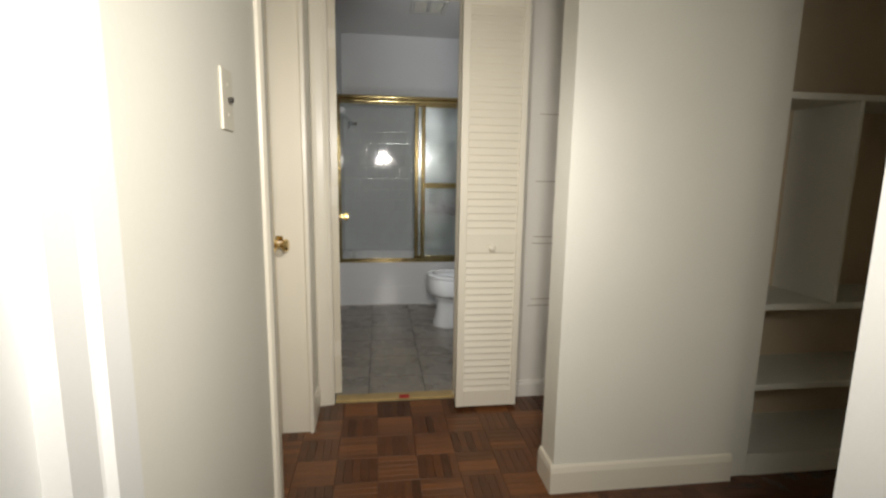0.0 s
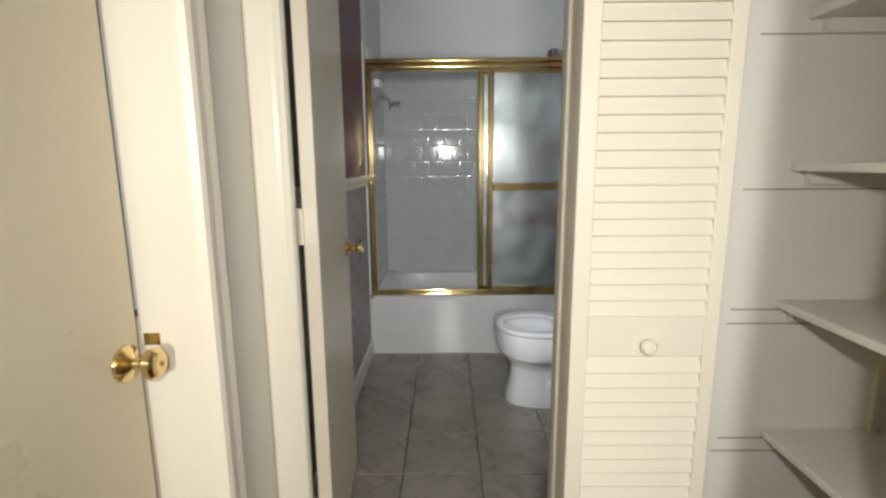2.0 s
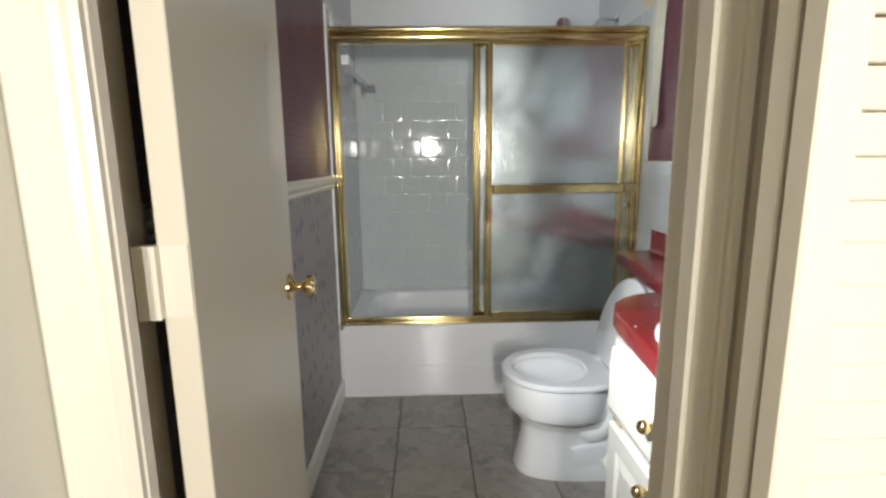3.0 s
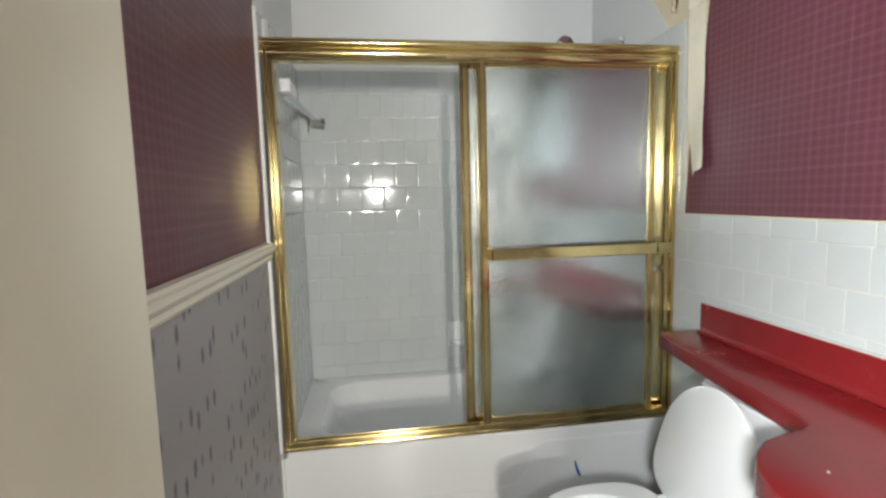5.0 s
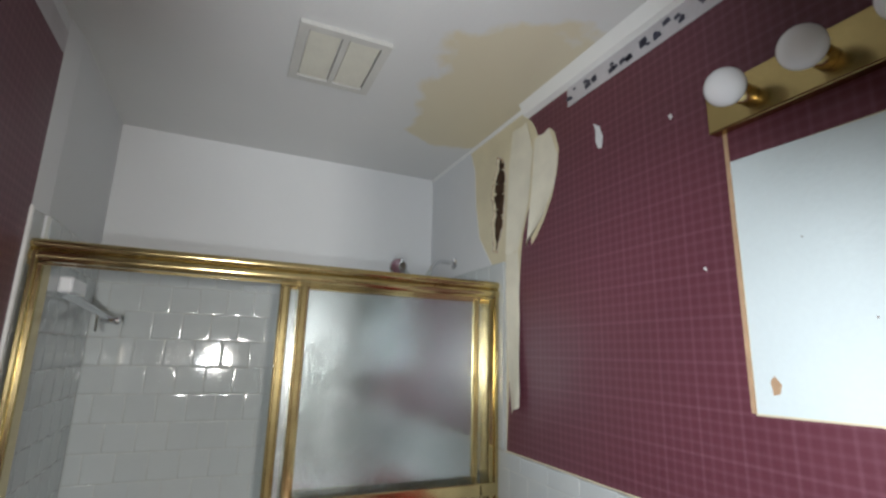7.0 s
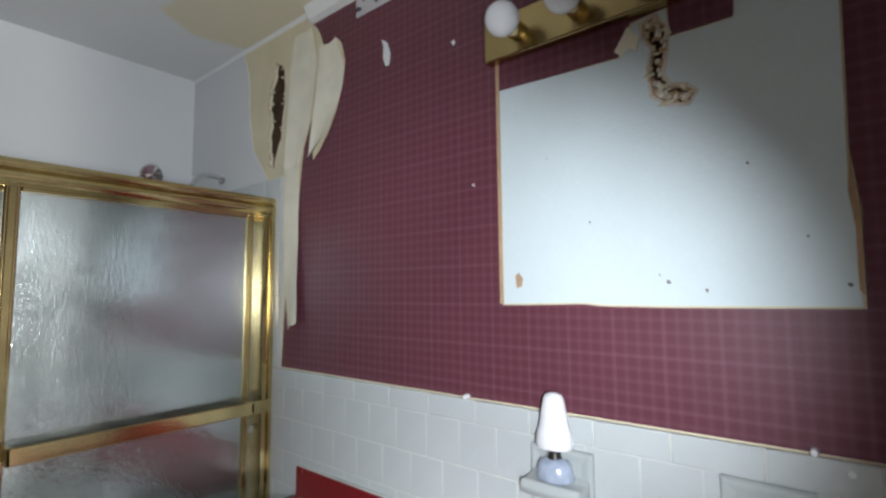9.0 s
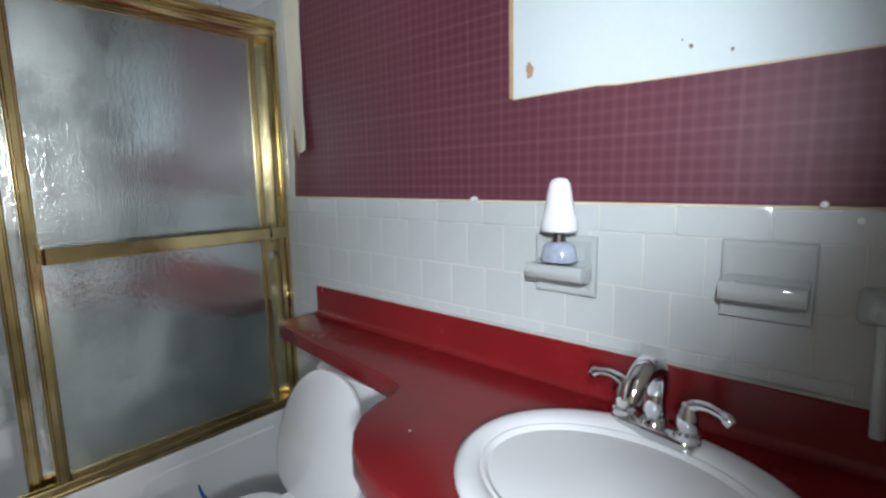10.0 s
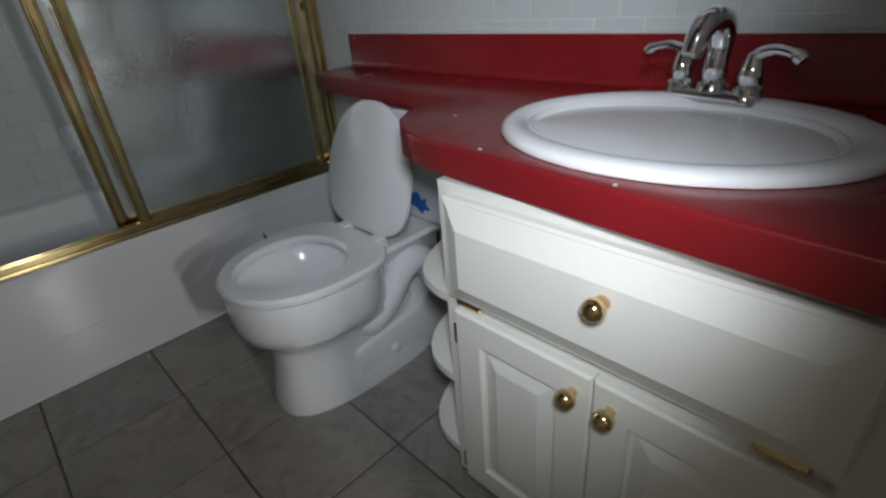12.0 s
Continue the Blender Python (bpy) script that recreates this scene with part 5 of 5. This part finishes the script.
# ---- closet shelves and bookcase ----
for i, z in enumerate((0.548, 0.880, 1.200, 1.520)):
    s = thing("closet_shelf", (1.44, -2.19, z), "plain white painted closet shelf, empty, slightly chipped", "shelf", "closet shelves")
    part("board", boxes((1.268, 1.619, -2.543, -1.8815, z, z + 0.019), bevel=0.002), "closet", s)
    part("cleat", boxes((1.30, 1.619, -1.900, -1.8815, z - 0.03, z - 0.001)), "closet", s)

book = thing("built_in_bookcase", (2.27, -2.5, 0.0), "built-in painted bookcase with empty shelves and one upright divider", "bookcase")
part("stile", boxes((1.755, 1.842, -2.668, -2.645, 0.0, H - 0.002), bevel=0.003), "hallwall", book)
part("stile", boxes((2.70, 2.75, -2.668, -2.645, 0.0, H - 0.002), bevel=0.003), "hallwall", book)
part("base", boxes((1.842, 2.70, -2.668, -2.65, 0.0, 0.092)), "hallwall", book)
# sides and back in a browner colour than stiles, shelves and divider
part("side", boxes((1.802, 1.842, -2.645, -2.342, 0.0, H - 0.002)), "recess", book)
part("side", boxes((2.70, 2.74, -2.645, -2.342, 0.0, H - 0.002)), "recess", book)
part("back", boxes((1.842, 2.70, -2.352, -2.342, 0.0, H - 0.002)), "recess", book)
for z in (0.068, 0.360, 0.690, 1.483, 1.95):
    part("shelf", boxes((1.842, 2.70, -2.655, -2.352, z, z + 0.024), bevel=0.002), "hallwall", book)
part("divider", boxes((2.140, 2.158, -2.655, -2.352, 0.714, 1.483), bevel=0.002), "hallwall", book)

# ---- tiles: floor, walls, parquet ----
me_floor = piece_mesh("floor_tile", boxes((-0.1530, 0.1530, -0.1530, 0.1530, -0.006, 0.0), bevel=0.0012), "floortile")
for i in range(5):
    for j in range(7):
        x0, x1, y1 = i * 0.311, min((i + 1) * 0.311, 1.517), -0.008 - j * 0.311
        y0 = max(y1 - 0.311, -1.798)
        if y1 < -1.79 or x1 - x0 < 0.05:
            continue
        if x1 - x0 > 0.31 and y1 - y0 > 0.31:
            piece("floor_tile", me_floor, ((x0 + x1) / 2, (y0 + y1) / 2, 0), floor_bath, math.pi * ((i * 3 + j) % 2))
        else:
            w, d = (x1 - x0) / 2 - 0.0025, (y1 - y0) / 2 - 0.0025
            piece("floor_tile", piece_mesh("floor_tile", boxes((-w, w, -d, d, -0.006, 0.0), bevel=0.0012), "floortile"), ((x0 + x1) / 2, (y0 + y1) / 2, 0), floor_bath)

P = 0.112
rt = random.Random(11)


def tile_mesh(w, h, t, axis, edge=1.0):
    put = {"y": lambda a, b, d: Vector((a, -d, b)), "x": lambda a, b, d: Vector((-d, -a, b)), "-x": lambda a, b, d: Vector((d, a, b))}[axis]
    bm = bmesh.new()
    rings = [[put(a * (w - q), b * (h - q), d) for a, b in ((-1, -1), (1, -1), (1, 1), (-1, 1))] for q, d in ((0, 0), (0, t * 0.55), (0.0012 * edge, t * 0.80), (0.0035 * edge, t * 0.94), (0.0075 * edge, t))]
    loft(bm, rings)
    for f in bm.faces:
        f.smooth = len(f.verts) == 4 and f.calc_area() < w * h
    return piece_mesh("tile", bm, "walltile")


def tile_field(parent, axis, fixed, u0, u1, z_top, z_bot, t=0.0024, edge=1.0, gap=0.0014):
    """Square tiles in running bond, set on a wall; rows counted down from z_top."""
    cache, r, z = {}, 0, z_top
    while z - 0.02 > z_bot:
        zb = max(z - P, z_bot)
        u = u0 - (P / 2 if r % 2 else 0)
        while u < u1 - 0.006:
            a, b = max(u, u0), min(u + P, u1)
            if b - a > 0.012:
                w, h = round((b - a) / 2 - gap, 4), round((z - zb) / 2 - gap, 4)
                me = cache.setdefault((w, h), None) or tile_mesh(w, h, t, axis, edge)
                cache[(w, h)] = me
                c, zc = (a + b) / 2, (z + zb) / 2
                at = (c, fixed, zc) if axis == "y" else (fixed, c, zc)
                ob = piece("tile", me, at, parent)
                k = 0.0035
                ob.rotation_euler = (rt.uniform(-k, k), 0, rt.uniform(-k, k)) if axis == "y" else (0, rt.uniform(-k, k), rt.uniform(-k, k))
            u += P
        z, r = zb, r + 1


setting("grout_back", boxes((0.018, 1.5205, 0.734, 0.745, 0.386, 1.905)), "grout")
setting("grout_left", boxes((0.018, 0.026, 0.07, 0.734, 0.386, 1.905), (0.0, 0.010, -0.018, 0.07, 0.372, 1.905)), "grout")
setting("grout_right", boxes((1.512, 1.5228, -0.038, 0.734, 0.386, 1.905)), "grout")
M["palegrout"] = material("pale_grout", (0.66, 0.65, 0.60), 0.8, vary=0.12, scale=5, fine=200, bump=0.3)
setting("grout_vanity_wall", boxes((1.5115, 1.5225, -1.758, -0.038, 0.0, 1.1985)), "palegrout")
tile_field(wall_far, "y", 0.734, 0.028, 1.510, 1.905, 0.386)
tile_field(alcove_left, "-x", 0.026, 0.07, 0.732, 1.905, 0.386)
WL = bpy.data.objects["wall_left"]
me = tile_mesh(0.041, 0.0546, 0.002, "-x")
z = 1.905
while z > 0.45:
    piece("tile", me, (0.010, 0.026, z - 0.056), WL)
    z -= P
tile_field(wall_right, "x", 1.512, 0.08, 0.732, 1.905, 0.386)
tile_field(wall_right, "x", 1.512, -0.036, 0.078, 1.905, 1.205)
tile_field(wall_right, "x", 1.512, -1.757, 0.078, 1.1425, 0.002, t=0.0012, edge=0.4, gap=0.0012)
w = 0.0745
me = tile_mesh(w, 0.0275, 0.003, "x", 0.4)
y = 0.0
while y > -1.70:
    piece("trim_tile", me, (1.512, y - 0.076, 1.1705), wall_right)
    y -= 0.152

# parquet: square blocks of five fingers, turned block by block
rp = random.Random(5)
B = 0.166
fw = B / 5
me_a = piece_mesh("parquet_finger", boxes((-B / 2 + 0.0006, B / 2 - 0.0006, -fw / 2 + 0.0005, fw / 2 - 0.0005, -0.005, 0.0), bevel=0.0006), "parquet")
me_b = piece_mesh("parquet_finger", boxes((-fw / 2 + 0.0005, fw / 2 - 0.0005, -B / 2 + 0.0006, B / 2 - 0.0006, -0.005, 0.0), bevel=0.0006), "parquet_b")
far = bmesh.new()
made = 0
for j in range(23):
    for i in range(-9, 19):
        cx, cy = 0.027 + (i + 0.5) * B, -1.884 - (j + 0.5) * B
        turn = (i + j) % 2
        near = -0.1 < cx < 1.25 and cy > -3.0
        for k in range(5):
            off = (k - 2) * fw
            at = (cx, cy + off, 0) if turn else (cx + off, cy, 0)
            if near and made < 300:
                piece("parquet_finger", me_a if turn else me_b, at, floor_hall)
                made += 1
            elif cx > -0.9 and cx < 2.9 and cy > -4.6:
                dx, dy = (B / 2 - 0.0006, fw / 2 - 0.0005) if turn else (fw / 2 - 0.0005, B / 2 - 0.0006)
                v = [far.verts.new((at[0] + sx * dx, at[1] + sy * dy, -0.0006)) for sx, sy in ((-1, -1), (1, -1), (1, 1), (-1, 1))]
                far.faces.new(v)
                lo = [far.verts.new((p.co.x, p.co.y, -0.005)) for p in v]
                for q in range(4):
                    far.faces.new((v[q], lo[q], lo[(q + 1) % 4], v[(q + 1) % 4]))
M["parquet_far"] = material("parquet_joined", (0.115, 0.046, 0.020), 0.24, vary=0.22, scale=18, fine=120, bump=0.12)
_m = M["parquet_far"]
_g = _m.node_tree.nodes.new("ShaderNodeNewGeometry")
tint(_m, _g.outputs["Random Per Island"], (0.055, 0.02, 0.009), 0.9)
ob = part("parquet_field", far, "parquet_far", floor_hall, kind="stuff")
